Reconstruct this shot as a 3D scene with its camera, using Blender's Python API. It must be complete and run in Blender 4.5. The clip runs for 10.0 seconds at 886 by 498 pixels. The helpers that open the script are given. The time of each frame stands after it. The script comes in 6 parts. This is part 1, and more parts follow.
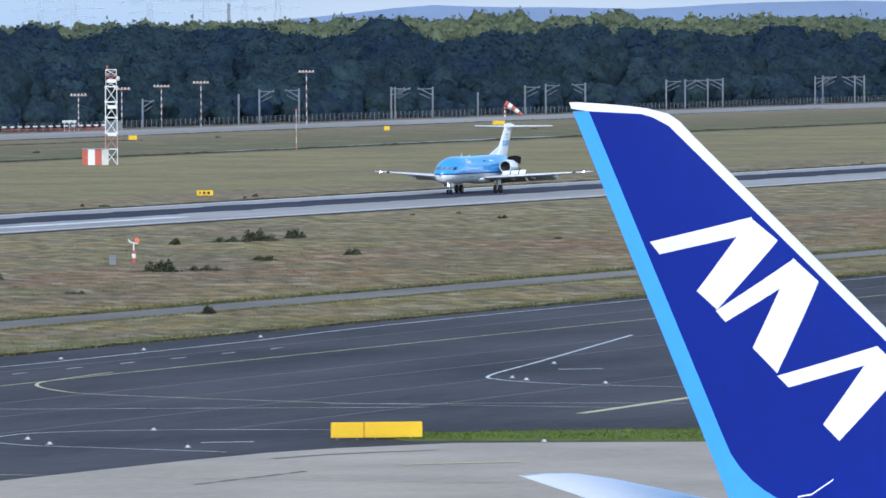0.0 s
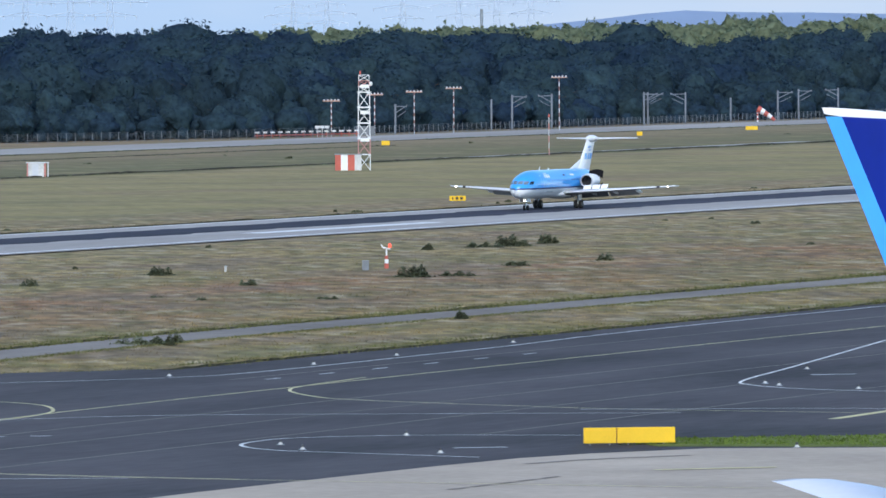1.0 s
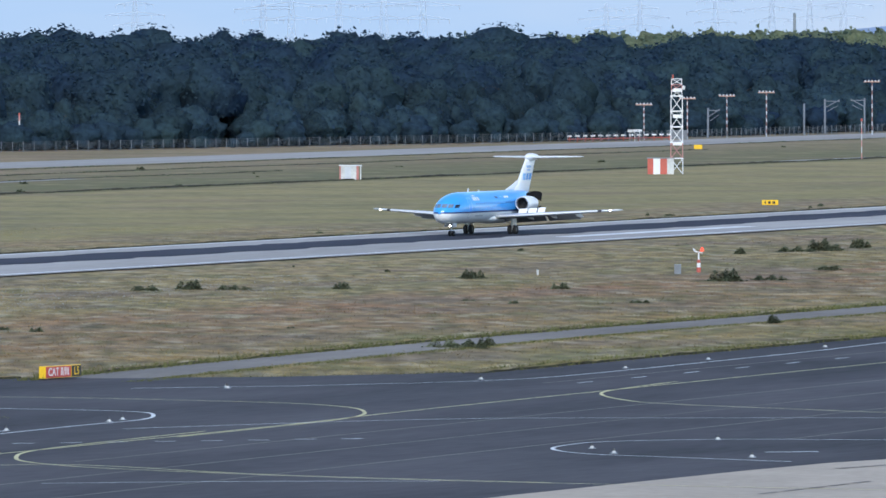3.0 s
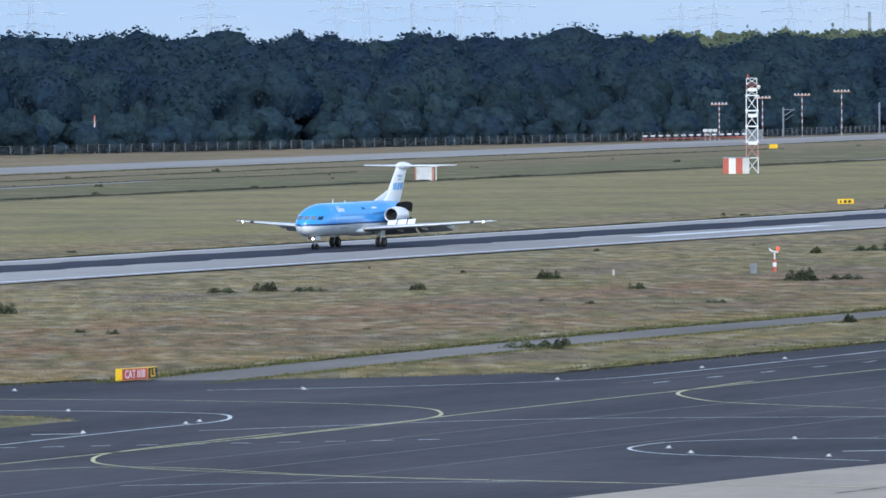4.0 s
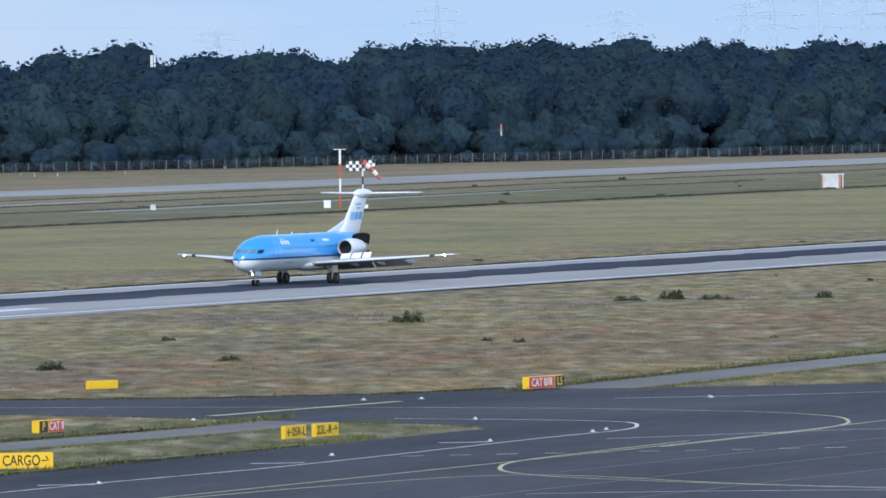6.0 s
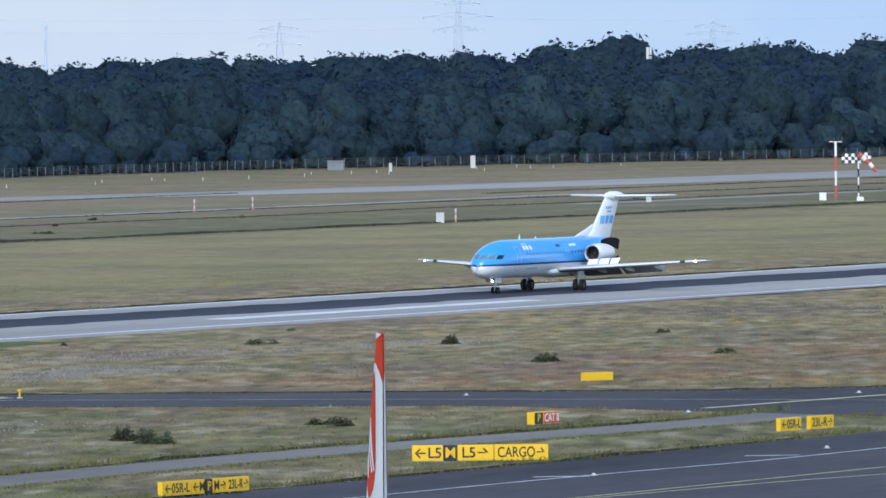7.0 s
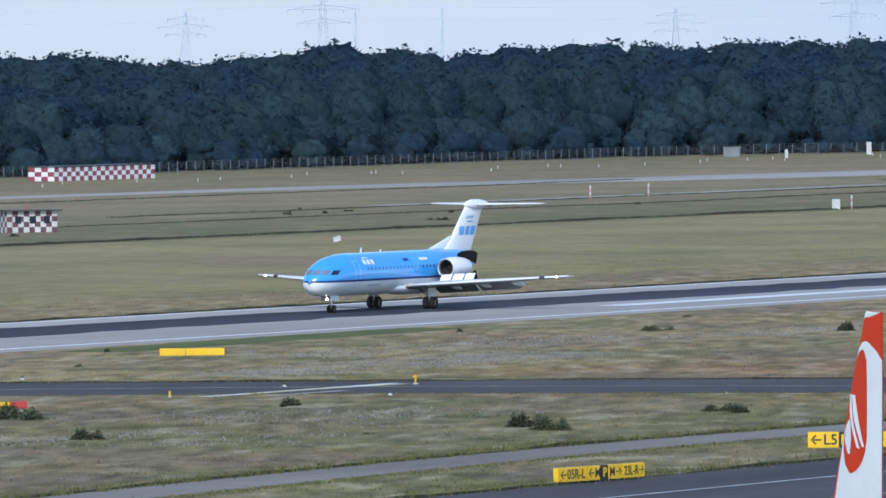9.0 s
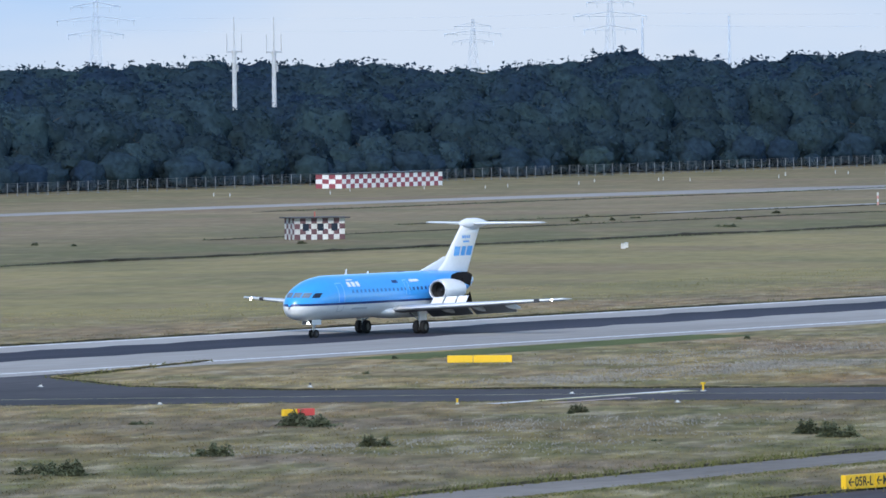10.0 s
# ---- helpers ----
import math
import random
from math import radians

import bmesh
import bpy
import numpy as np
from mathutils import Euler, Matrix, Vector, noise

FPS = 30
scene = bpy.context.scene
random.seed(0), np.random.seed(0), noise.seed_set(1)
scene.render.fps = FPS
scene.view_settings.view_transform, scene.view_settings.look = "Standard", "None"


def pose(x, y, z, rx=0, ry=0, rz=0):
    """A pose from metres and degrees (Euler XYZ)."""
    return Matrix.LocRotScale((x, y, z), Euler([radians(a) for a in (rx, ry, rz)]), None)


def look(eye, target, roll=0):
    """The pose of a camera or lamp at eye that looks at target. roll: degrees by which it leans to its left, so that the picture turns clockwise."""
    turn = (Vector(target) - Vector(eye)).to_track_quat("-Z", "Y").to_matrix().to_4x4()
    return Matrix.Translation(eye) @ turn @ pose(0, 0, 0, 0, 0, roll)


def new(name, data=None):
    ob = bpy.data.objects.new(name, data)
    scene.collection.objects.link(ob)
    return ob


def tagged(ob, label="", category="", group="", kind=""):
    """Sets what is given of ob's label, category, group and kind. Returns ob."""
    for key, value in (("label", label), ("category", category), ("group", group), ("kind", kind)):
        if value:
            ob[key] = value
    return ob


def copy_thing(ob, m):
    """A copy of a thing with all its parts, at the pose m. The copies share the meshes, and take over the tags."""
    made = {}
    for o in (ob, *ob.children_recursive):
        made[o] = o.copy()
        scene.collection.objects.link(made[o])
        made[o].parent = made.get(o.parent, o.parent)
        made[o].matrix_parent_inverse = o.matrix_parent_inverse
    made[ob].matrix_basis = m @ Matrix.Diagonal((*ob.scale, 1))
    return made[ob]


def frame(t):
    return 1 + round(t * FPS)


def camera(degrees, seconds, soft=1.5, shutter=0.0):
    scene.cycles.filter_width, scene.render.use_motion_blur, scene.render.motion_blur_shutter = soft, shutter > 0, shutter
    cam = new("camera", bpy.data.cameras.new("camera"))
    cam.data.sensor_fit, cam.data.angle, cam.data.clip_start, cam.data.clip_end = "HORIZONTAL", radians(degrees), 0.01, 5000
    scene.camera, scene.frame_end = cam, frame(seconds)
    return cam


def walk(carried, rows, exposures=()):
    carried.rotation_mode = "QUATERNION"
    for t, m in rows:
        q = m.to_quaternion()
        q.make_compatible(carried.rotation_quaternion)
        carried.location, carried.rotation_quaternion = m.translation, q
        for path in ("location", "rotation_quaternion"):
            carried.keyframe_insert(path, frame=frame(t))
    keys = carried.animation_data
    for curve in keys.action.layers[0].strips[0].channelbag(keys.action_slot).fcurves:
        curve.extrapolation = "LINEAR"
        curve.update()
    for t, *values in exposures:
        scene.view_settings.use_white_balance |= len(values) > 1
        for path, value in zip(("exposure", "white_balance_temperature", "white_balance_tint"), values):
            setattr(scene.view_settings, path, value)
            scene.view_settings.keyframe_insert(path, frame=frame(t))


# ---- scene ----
# One long-lens camera on a terrace beside an airfield. The x axis runs along the runway,
# y away from the terrace; z = 0 is the airfield's level.
EYE = Vector((0.0, 0.0, 23.42))
cam = camera(4.7013, 10.0, soft=1.6, shutter=0.0)


def aim(az, el, roll):
    """The pose of the camera that looks along azimuth az (from y towards x) and elevation el, in degrees."""
    a, e = radians(az), radians(el)
    way = Vector((math.sin(a) * math.cos(e), math.cos(a) * math.cos(e), math.sin(e)))
    return look(EYE, EYE + way * 100, roll)


PATH = [
    (0.0, 71.851, -1.3073, -0.267),
    (0.2, 71.794, -1.2873, -0.206),
    (0.5, 71.233, -1.2847, -0.308),
    (0.8, 70.677, -1.2734, -0.292),
    (1.0, 70.509, -1.2722, -0.299),
    (1.5, 70.268, -1.2727, -0.336),
    (2.0, 69.822, -1.2533, -0.574),
    (2.1, 69.489, -1.2455, -0.399),
    (2.2, 69.305, -1.2585, -0.401),
    (2.5, 69.088, -1.2584, -0.450),
    (2.7, 69.004, -1.2510, -0.285),
    (3.8, 68.532, -1.2287, -0.230),
    (4.0, 68.449, -1.2408, -0.421),
    (4.5, 68.270, -1.2156, -0.450),
    (4.8, 68.163, -1.2054, -0.473),
    (5.0, 67.951, -1.1950, -0.568),
    (5.2, 67.688, -1.2021, -0.507),
    (5.5, 67.342, -1.1908, -0.444),
    (5.8, 66.574, -1.1780, -0.493),
    (6.0, 66.290, -1.1800, -0.549),
    (6.2, 65.926, -1.1833, -0.595),
    (7.3, 63.180, -1.2058, -0.447),
    (7.5, 63.079, -1.2084, -0.473),
    (7.8, 62.698, -1.2123, -0.457),
    (8.0, 62.579, -1.2236, -0.464),
    (8.4, 62.239, -1.2366, -0.441),
    (8.5, 62.036, -1.2388, -0.434),
    (9.0, 61.557, -1.2548, -0.460),
    (9.2, 61.253, -1.2520, -0.315),
    (9.5, 60.886, -1.2423, -0.263),
    (10.0, 60.031, -1.2047, -0.527),
]
walk(cam, [(t, aim(az, el, roll)) for t, az, el, roll in PATH], exposures=[(0.0, 0.80, 6400, 9), (10.0, 0.80, 6400, 9)])

# ---- light: a bright sky with thin cloud, the sun high behind the terrace ----
world = bpy.data.worlds.new("sky")
scene.world = world
world.use_nodes = True
wn = world.node_tree.nodes
sky = wn.new("ShaderNodeTexSky")
sky.sky_type = "NISHITA"
sky.sun_disc = False
SUN_EL, SUN_AZ = radians(37), radians(250)      # azimuth from +y, clockwise seen from above
sky.sun_elevation, sky.sun_rotation = SUN_EL, SUN_AZ
sky.altitude, sky.air_density, sky.dust_density, sky.ozone_density = 50, 1.0, 0.1, 4.0
wn["Background"].inputs["Strength"].default_value = 0.14
world.node_tree.links.new(sky.outputs[0], wn["Background"].inputs[0])
sun = new("sun", bpy.data.lights.new("sun", "SUN"))
sun.data.energy, sun.data.angle, sun.data.color = 1.65, radians(16), (1.0, 0.93, 0.85)
sun.matrix_world = look((0, 0, 0), (-math.sin(SUN_AZ) * math.cos(SUN_EL), -math.cos(SUN_AZ) * math.cos(SUN_EL), -math.sin(SUN_EL)))
sun.location = (-200, -300, 400)


# ---- materials ----
def mat(name, color, rough=0.7, metal=0.0, var=0.12, scale=3.0, detail=0.35, bump=0.0, coat=0.0, dirt=None, by_object=0.0, spec=None, space="Object", stretch=(1, 1, 1), thin=0.0):
    """A surface with variation at two scales: broad stains and fine grain, and a little relief."""
    m = bpy.data.materials.new(name)
    m.use_nodes = True
    n, l = m.node_tree.nodes, m.node_tree.links
    b = n["Principled BSDF"]
    b.inputs["Roughness"].default_value, b.inputs["Metallic"].default_value = rough, metal
    b.inputs["Coat Weight"].default_value = coat
    if rough >= 0.85 or spec is not None:
        b.inputs["Specular IOR Level"].default_value = 0.12 if spec is None else spec
    tc = n.new("ShaderNodeTexCoord")
    mp = n.new("ShaderNodeMapping")
    mp.inputs["Scale"].default_value = stretch
    l.new(tc.outputs[space], mp.inputs[0])
    big, fine = n.new("ShaderNodeTexNoise"), n.new("ShaderNodeTexNoise")
    big.inputs["Scale"].default_value, big.inputs["Detail"].default_value = scale * 0.25, 4
    fine.inputs["Scale"].default_value, fine.inputs["Detail"].default_value = scale * 4, 3
    l.new(mp.outputs[0], big.inputs[0]), l.new(mp.outputs[0], fine.inputs[0])
    mix = n.new("ShaderNodeMix")
    mix.data_type = "FLOAT"
    mix.inputs[0].default_value = detail
    l.new(big.outputs[0], mix.inputs[2]), l.new(fine.outputs[0], mix.inputs[3])
    ramp = n.new("ShaderNodeValToRGB")
    d = dirt or [c * (1 - 2 * var) for c in color]
    top = [min(1, c * (1 + var)) for c in color]
    ramp.color_ramp.elements[0].position, ramp.color_ramp.elements[1].position = 0.3, 0.7
    ramp.color_ramp.elements[0].color, ramp.color_ramp.elements[1].color = (*d, 1), (*top, 1)
    l.new(mix.outputs[0], ramp.inputs[0])
    out = ramp.outputs[0]
    if by_object:
        info = n.new("ShaderNodeObjectInfo")
        hsv = n.new("ShaderNodeHueSaturation")
        rng = n.new("ShaderNodeMapRange")
        rng.inputs[3].default_value, rng.inputs[4].default_value = 1 - by_object, 1 + by_object
        l.new(info.outputs["Random"], rng.inputs[0]), l.new(rng.outputs[0], hsv.inputs["Value"]), l.new(out, hsv.inputs["Color"])
        out = hsv.outputs[0]
    l.new(out, b.inputs["Base Color"])
    if bump:
        bp = n.new("ShaderNodeBump")
        bp.inputs["Strength"].default_value, bp.inputs["Distance"].default_value = bump, 0.02
        l.new(fine.outputs[0], bp.inputs["Height"]), l.new(bp.outputs[0], b.inputs["Normal"])
    if thin:
        # light that shines through leaves and blades
        tl, mx = n.new("ShaderNodeBsdfTranslucent"), n.new("ShaderNodeMixShader")
        mx.inputs[0].default_value = thin
        l.new(out, tl.inputs["Color"]), l.new(b.outputs[0], mx.inputs[1]), l.new(tl.outputs[0], mx.inputs[2])
        l.new(mx.outputs[0], n["Material Output"].inputs["Surface"])
    return m


def glow(name, color, strength):
    m = bpy.data.materials.new(name)
    m.use_nodes = True
    b = m.node_tree.nodes["Principled BSDF"]
    b.inputs["Base Color"].default_value = (*color, 1)
    b.inputs["Emission Color"].default_value = (*color, 1)
    b.inputs["Emission Strength"].default_value = strength
    return m


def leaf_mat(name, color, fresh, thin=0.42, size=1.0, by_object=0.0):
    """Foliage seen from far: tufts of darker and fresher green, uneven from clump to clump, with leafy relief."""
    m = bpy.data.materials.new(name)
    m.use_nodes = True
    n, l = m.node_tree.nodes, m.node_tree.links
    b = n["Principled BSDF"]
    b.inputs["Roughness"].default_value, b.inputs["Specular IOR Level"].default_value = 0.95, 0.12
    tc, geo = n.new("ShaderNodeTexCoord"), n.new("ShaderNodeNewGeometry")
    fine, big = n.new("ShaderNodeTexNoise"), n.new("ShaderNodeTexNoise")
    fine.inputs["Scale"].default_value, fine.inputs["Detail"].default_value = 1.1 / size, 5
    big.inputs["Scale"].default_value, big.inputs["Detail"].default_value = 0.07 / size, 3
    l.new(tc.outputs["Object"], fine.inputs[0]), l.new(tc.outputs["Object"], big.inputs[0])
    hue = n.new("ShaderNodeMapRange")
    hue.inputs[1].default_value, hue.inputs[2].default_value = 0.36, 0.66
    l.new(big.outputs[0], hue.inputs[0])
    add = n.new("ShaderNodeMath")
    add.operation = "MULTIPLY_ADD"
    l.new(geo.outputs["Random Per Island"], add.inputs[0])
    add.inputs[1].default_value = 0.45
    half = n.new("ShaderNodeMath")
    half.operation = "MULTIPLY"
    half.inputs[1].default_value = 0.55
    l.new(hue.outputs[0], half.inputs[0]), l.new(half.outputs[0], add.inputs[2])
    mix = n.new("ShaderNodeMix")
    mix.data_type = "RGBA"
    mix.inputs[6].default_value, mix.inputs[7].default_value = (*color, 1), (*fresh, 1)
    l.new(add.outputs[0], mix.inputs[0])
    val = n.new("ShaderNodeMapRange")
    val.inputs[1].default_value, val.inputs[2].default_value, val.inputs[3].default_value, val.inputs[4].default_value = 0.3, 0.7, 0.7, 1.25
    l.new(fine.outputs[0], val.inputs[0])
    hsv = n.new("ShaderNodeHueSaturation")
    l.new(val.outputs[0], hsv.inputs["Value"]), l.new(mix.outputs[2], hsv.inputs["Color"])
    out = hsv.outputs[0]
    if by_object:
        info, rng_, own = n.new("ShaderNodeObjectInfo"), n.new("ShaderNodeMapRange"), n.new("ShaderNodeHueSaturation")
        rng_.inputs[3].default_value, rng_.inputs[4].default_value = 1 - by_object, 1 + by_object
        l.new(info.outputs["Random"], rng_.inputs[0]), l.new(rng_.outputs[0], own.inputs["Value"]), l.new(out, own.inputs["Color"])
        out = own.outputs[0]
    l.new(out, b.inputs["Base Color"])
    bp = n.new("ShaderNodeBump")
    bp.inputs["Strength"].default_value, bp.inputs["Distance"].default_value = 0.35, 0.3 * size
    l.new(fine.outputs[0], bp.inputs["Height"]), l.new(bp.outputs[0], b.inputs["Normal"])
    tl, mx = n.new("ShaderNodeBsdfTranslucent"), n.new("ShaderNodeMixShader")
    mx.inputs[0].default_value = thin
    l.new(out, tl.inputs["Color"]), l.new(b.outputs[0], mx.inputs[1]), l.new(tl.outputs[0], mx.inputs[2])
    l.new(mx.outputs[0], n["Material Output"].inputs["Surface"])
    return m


def ground_mat(name="airfield_grass", thin=0.0, gain=1.0):
    """Airfield grass: strips along the runway, each of its own growth, broken by patches of dry and green blades."""
    m = bpy.data.materials.new(name)
    m.use_nodes = True
    n, l = m.node_tree.nodes, m.node_tree.links
    b = n["Principled BSDF"]
    b.inputs["Roughness"].default_value = 0.95
    b.inputs["Specular IOR Level"].default_value = 0.1
    geo = n.new("ShaderNodeNewGeometry")
    sep = n.new("ShaderNodeSeparateXYZ")
    l.new(geo.outputs["Position"], sep.inputs[0])

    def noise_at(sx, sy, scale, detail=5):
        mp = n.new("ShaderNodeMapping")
        # turned to the camera's azimuth and stretched in depth to fit its view
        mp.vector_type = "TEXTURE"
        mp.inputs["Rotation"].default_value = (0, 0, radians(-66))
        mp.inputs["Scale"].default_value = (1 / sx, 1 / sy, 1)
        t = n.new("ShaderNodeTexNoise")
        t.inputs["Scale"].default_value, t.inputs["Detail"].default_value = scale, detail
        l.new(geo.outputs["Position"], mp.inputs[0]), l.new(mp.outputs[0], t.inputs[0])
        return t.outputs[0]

    def math_node(op, a, c):
        k = n.new("ShaderNodeMath")
        k.operation = op
        for i, v in enumerate((a, c)):
            if isinstance(v, (int, float)):
                k.inputs[i].default_value = v
            else:
                l.new(v, k.inputs[i])
        return k.outputs[0]

    def mixed(fac, a, c, mode="MIX"):
        k = n.new("ShaderNodeMix")
        k.data_type, k.blend_type = "RGBA", mode
        for i, v in ((0, fac), (6, a), (7, c)):
            if isinstance(v, (int, float)):
                k.inputs[i].default_value = v
            elif isinstance(v, tuple):
                k.inputs[i].default_value = (*v, 1)
            else:
                l.new(v, k.inputs[i])
        return k.outputs[2]

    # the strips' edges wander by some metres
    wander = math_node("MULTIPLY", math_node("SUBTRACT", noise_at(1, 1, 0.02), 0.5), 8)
    y = math_node("ADD", sep.outputs[1], wander)
    fac = n.new("ShaderNodeMapRange")
    fac.inputs[1].default_value, fac.inputs[2].default_value = 240, 840
    l.new(y, fac.inputs[0])
    ramp = n.new("ShaderNodeValToRGB")
    strips = GRASS_STRIPS
    els = ramp.color_ramp.elements
    for i, (yy, c) in enumerate(strips):
        e = els[i] if i < 2 else els.new((yy - 240) / 600)
        e.position = (yy - 240) / 600
        e.color = (*c, 1)
    l.new(fac.outputs[0], ramp.inputs[0])
    col = ramp.outputs[0]
    patch = n.new("ShaderNodeMapRange")
    patch.inputs[1].default_value, patch.inputs[2].default_value = 0.42, 0.66
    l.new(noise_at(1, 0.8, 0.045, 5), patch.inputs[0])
    col = mixed(math_node("MULTIPLY", patch.outputs[0], 0.7), col, (0.168, 0.155, 0.075))
    dry = n.new("ShaderNodeMapRange")
    dry.inputs[1].default_value, dry.inputs[2].default_value = 0.5, 0.72
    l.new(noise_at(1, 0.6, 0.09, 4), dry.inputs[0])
    lush = n.new("ShaderNodeMapRange")
    lush.inputs[1].default_value, lush.inputs[2].default_value = 625, 570
    l.new(math_node("ADD", sep.outputs[0], math_node("MULTIPLY", wander, 2.0)), lush.inputs[0])
    low = n.new("ShaderNodeMapRange")
    low.inputs[1].default_value, low.inputs[2].default_value = 345, 315
    l.new(y, low.inputs[0])
    col = mixed(math_node("MULTIPLY", math_node("MULTIPLY", lush.outputs[0], low.outputs[0]), 0.6), col, (0.135, 0.135, 0.055))
    col = mixed(math_node("MULTIPLY", dry.outputs[0], 0.6), col, (0.32, 0.25, 0.13))
    red = n.new("ShaderNodeMapRange")
    red.inputs[1].default_value, red.inputs[2].default_value = 0.52, 0.7
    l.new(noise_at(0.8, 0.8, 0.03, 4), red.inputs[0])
    col = mixed(math_node("MULTIPLY", red.outputs[0], 0.6), col, (0.235, 0.165, 0.105))
    # weeds, bleached seed heads, and uneven growth, in patches some metres wide
    weedy = n.new("ShaderNodeMapRange")
    weedy.inputs[1].default_value, weedy.inputs[2].default_value = 0.50, 0.64
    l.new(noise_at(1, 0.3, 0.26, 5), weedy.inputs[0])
    rough_side = n.new("ShaderNodeMapRange")
    rough_side.inputs[1].default_value, rough_side.inputs[2].default_value, rough_side.inputs[3].default_value, rough_side.inputs[4].default_value = 425, 455, 1.0, 0.25
    l.new(sep.outputs[1], rough_side.inputs[0])
    col = mixed(math_node("MULTIPLY", math_node("MULTIPLY", weedy.outputs[0], rough_side.outputs[0]), 0.55), col, (0.115, 0.12, 0.047))
    seed = n.new("ShaderNodeMapRange")
    seed.inputs[1].default_value, seed.inputs[2].default_value = 0.52, 0.66
    l.new(noise_at(1, 0.3, 0.34, 6), seed.inputs[0])
    col = mixed(math_node("MULTIPLY", math_node("MULTIPLY", seed.outputs[0], rough_side.outputs[0]), 0.6), col, (0.36, 0.31, 0.21))
    swath = n.new("ShaderNodeMapRange")
    swath.inputs[1].default_value, swath.inputs[2].default_value = 0.5, 0.66
    l.new(noise_at(1, 0.6, 0.06, 5), swath.inputs[0])
    col = mixed(math_node("MULTIPLY", math_node("MULTIPLY", swath.outputs[0], rough_side.outputs[0]), 0.6), col, (0.17, 0.125, 0.095))
    grain = n.new("ShaderNodeMapRange")
    grain.inputs[1].default_value, grain.inputs[2].default_value, grain.inputs[3].default_value, grain.inputs[4].default_value = 0.34, 0.66, 0.6 * gain, 1.38 * gain
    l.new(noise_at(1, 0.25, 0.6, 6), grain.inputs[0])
    # the mown field is smoother than the rough grass
    even = math_node("ADD", math_node("MULTIPLY", math_node("SUBTRACT", grain.outputs[0], gain), math_node("MULTIPLY", rough_side.outputs[0], 0.9)), gain)
    hsv = n.new("ShaderNodeHueSaturation")
    l.new(even, hsv.inputs["Value"]), l.new(col, hsv.inputs["Color"])
    l.new(hsv.outputs[0], b.inputs["Base Color"])
    if thin:
        tl, mx = n.new("ShaderNodeBsdfTranslucent"), n.new("ShaderNodeMixShader")
        mx.inputs[0].default_value = thin
        l.new(hsv.outputs[0], tl.inputs["Color"]), l.new(b.outputs[0], mx.inputs[1]), l.new(tl.outputs[0], mx.inputs[2])
        l.new(mx.outputs[0], n["Material Output"].inputs["Surface"])
    return m


GRASS_STRIPS = [(240, (0.194, 0.158, 0.057)), (282, (0.261, 0.178, 0.075)), (305, (0.232, 0.141, 0.071)), (322, (0.258, 0.149, 0.078)), (336, (0.255, 0.191, 0.084)),
                (385, (0.308, 0.226, 0.112)), (424, (0.283, 0.200, 0.098)), (440, (0.267, 0.194, 0.107)), (450, (0.276, 0.228, 0.099)), (556, (0.311, 0.250, 0.114)),
                (561, (0.142, 0.134, 0.061)), (590, (0.156, 0.142, 0.067)), (612, (0.193, 0.156, 0.084)), (640, (0.250, 0.196, 0.116)), (700, (0.281, 0.208, 0.128)), (790, (0.207, 0.169, 0.081))]
M_GRASS = ground_mat()
# blade colour raised above the turf's to offset the blades' own shade
M_BLADE = ground_mat("airfield_grass_blades", 0.5, 1.6)
M_ASPHALT = mat("asphalt", (0.080, 0.073, 0.076), 0.86, var=0.3, scale=0.3, detail=0.25, bump=0.2, stretch=(0.25, 1, 1))
M_OLD_ASPHALT = mat("old_asphalt", (0.24, 0.22, 0.195), 0.95, spec=0.05, var=0.18, scale=0.4, stretch=(0.25, 1, 1))
M_RUNWAY = mat("grooved_concrete", (0.40, 0.38, 0.35), 0.95, spec=0.05, var=0.13, scale=0.25, stretch=(0.15, 1, 1))
M_RUBBER = mat("rubber_stained_concrete", (0.052, 0.052, 0.068), 0.9, var=0.3, scale=0.5, stretch=(0.04, 1, 1))
M_CONCRETE = mat("apron_concrete", (0.46, 0.395, 0.315), 0.95, spec=0.05, var=0.12, scale=0.3)
M_FAR_CONCRETE = mat("far_concrete", (0.36, 0.34, 0.31), 0.9, var=0.15, scale=0.15, stretch=(0.2, 1, 1))
M_WHITE_LINE = mat("worn_white_paint", (0.74, 0.74, 0.72), 0.7, var=0.14, scale=1.5)
M_TAXI_WHITE = mat("faded_white_paint", (0.8, 0.8, 0.77), 0.8, var=0.25, scale=1.2)
M_YELLOW_LINE = mat("worn_yellow_paint", (0.7, 0.63, 0.33), 0.8, var=0.25, scale=1.5)
M_SIGN_YELLOW = mat("sign_yellow", (0.85, 0.52, 0.015), 0.45, var=0.06)
M_SIGN_RED = mat("sign_red", (0.62, 0.07, 0.06), 0.45, var=0.06)
M_BLACK = mat("sign_black", (0.025, 0.022, 0.02), 0.5, var=0.2)
M_WHITE = mat("white_paint", (0.85, 0.85, 0.84), 0.35, var=0.04, scale=1.0)
M_RED = mat("signal_red", (0.52, 0.11, 0.075), 0.5, var=0.1)
M_OLD_WHITE = mat("weathered_white_panel", (0.6, 0.6, 0.57), 0.75, var=0.2, scale=0.8)
M_OLD_RED = mat("faded_red_panel", (0.5, 0.2, 0.17), 0.75, var=0.2, scale=0.8)
M_SIGN_WHITE = mat("sign_white", (0.8, 0.8, 0.78), 0.5, var=0.06)
M_GREY = mat("galvanised_steel", (0.33, 0.35, 0.36), 0.5, 0.6, var=0.15)
M_DARK = mat("dark_metal", (0.06, 0.06, 0.065), 0.5, 0.3, var=0.2)
M_TYRE = mat("tyre_rubber", (0.025, 0.025, 0.027), 0.85, var=0.2)
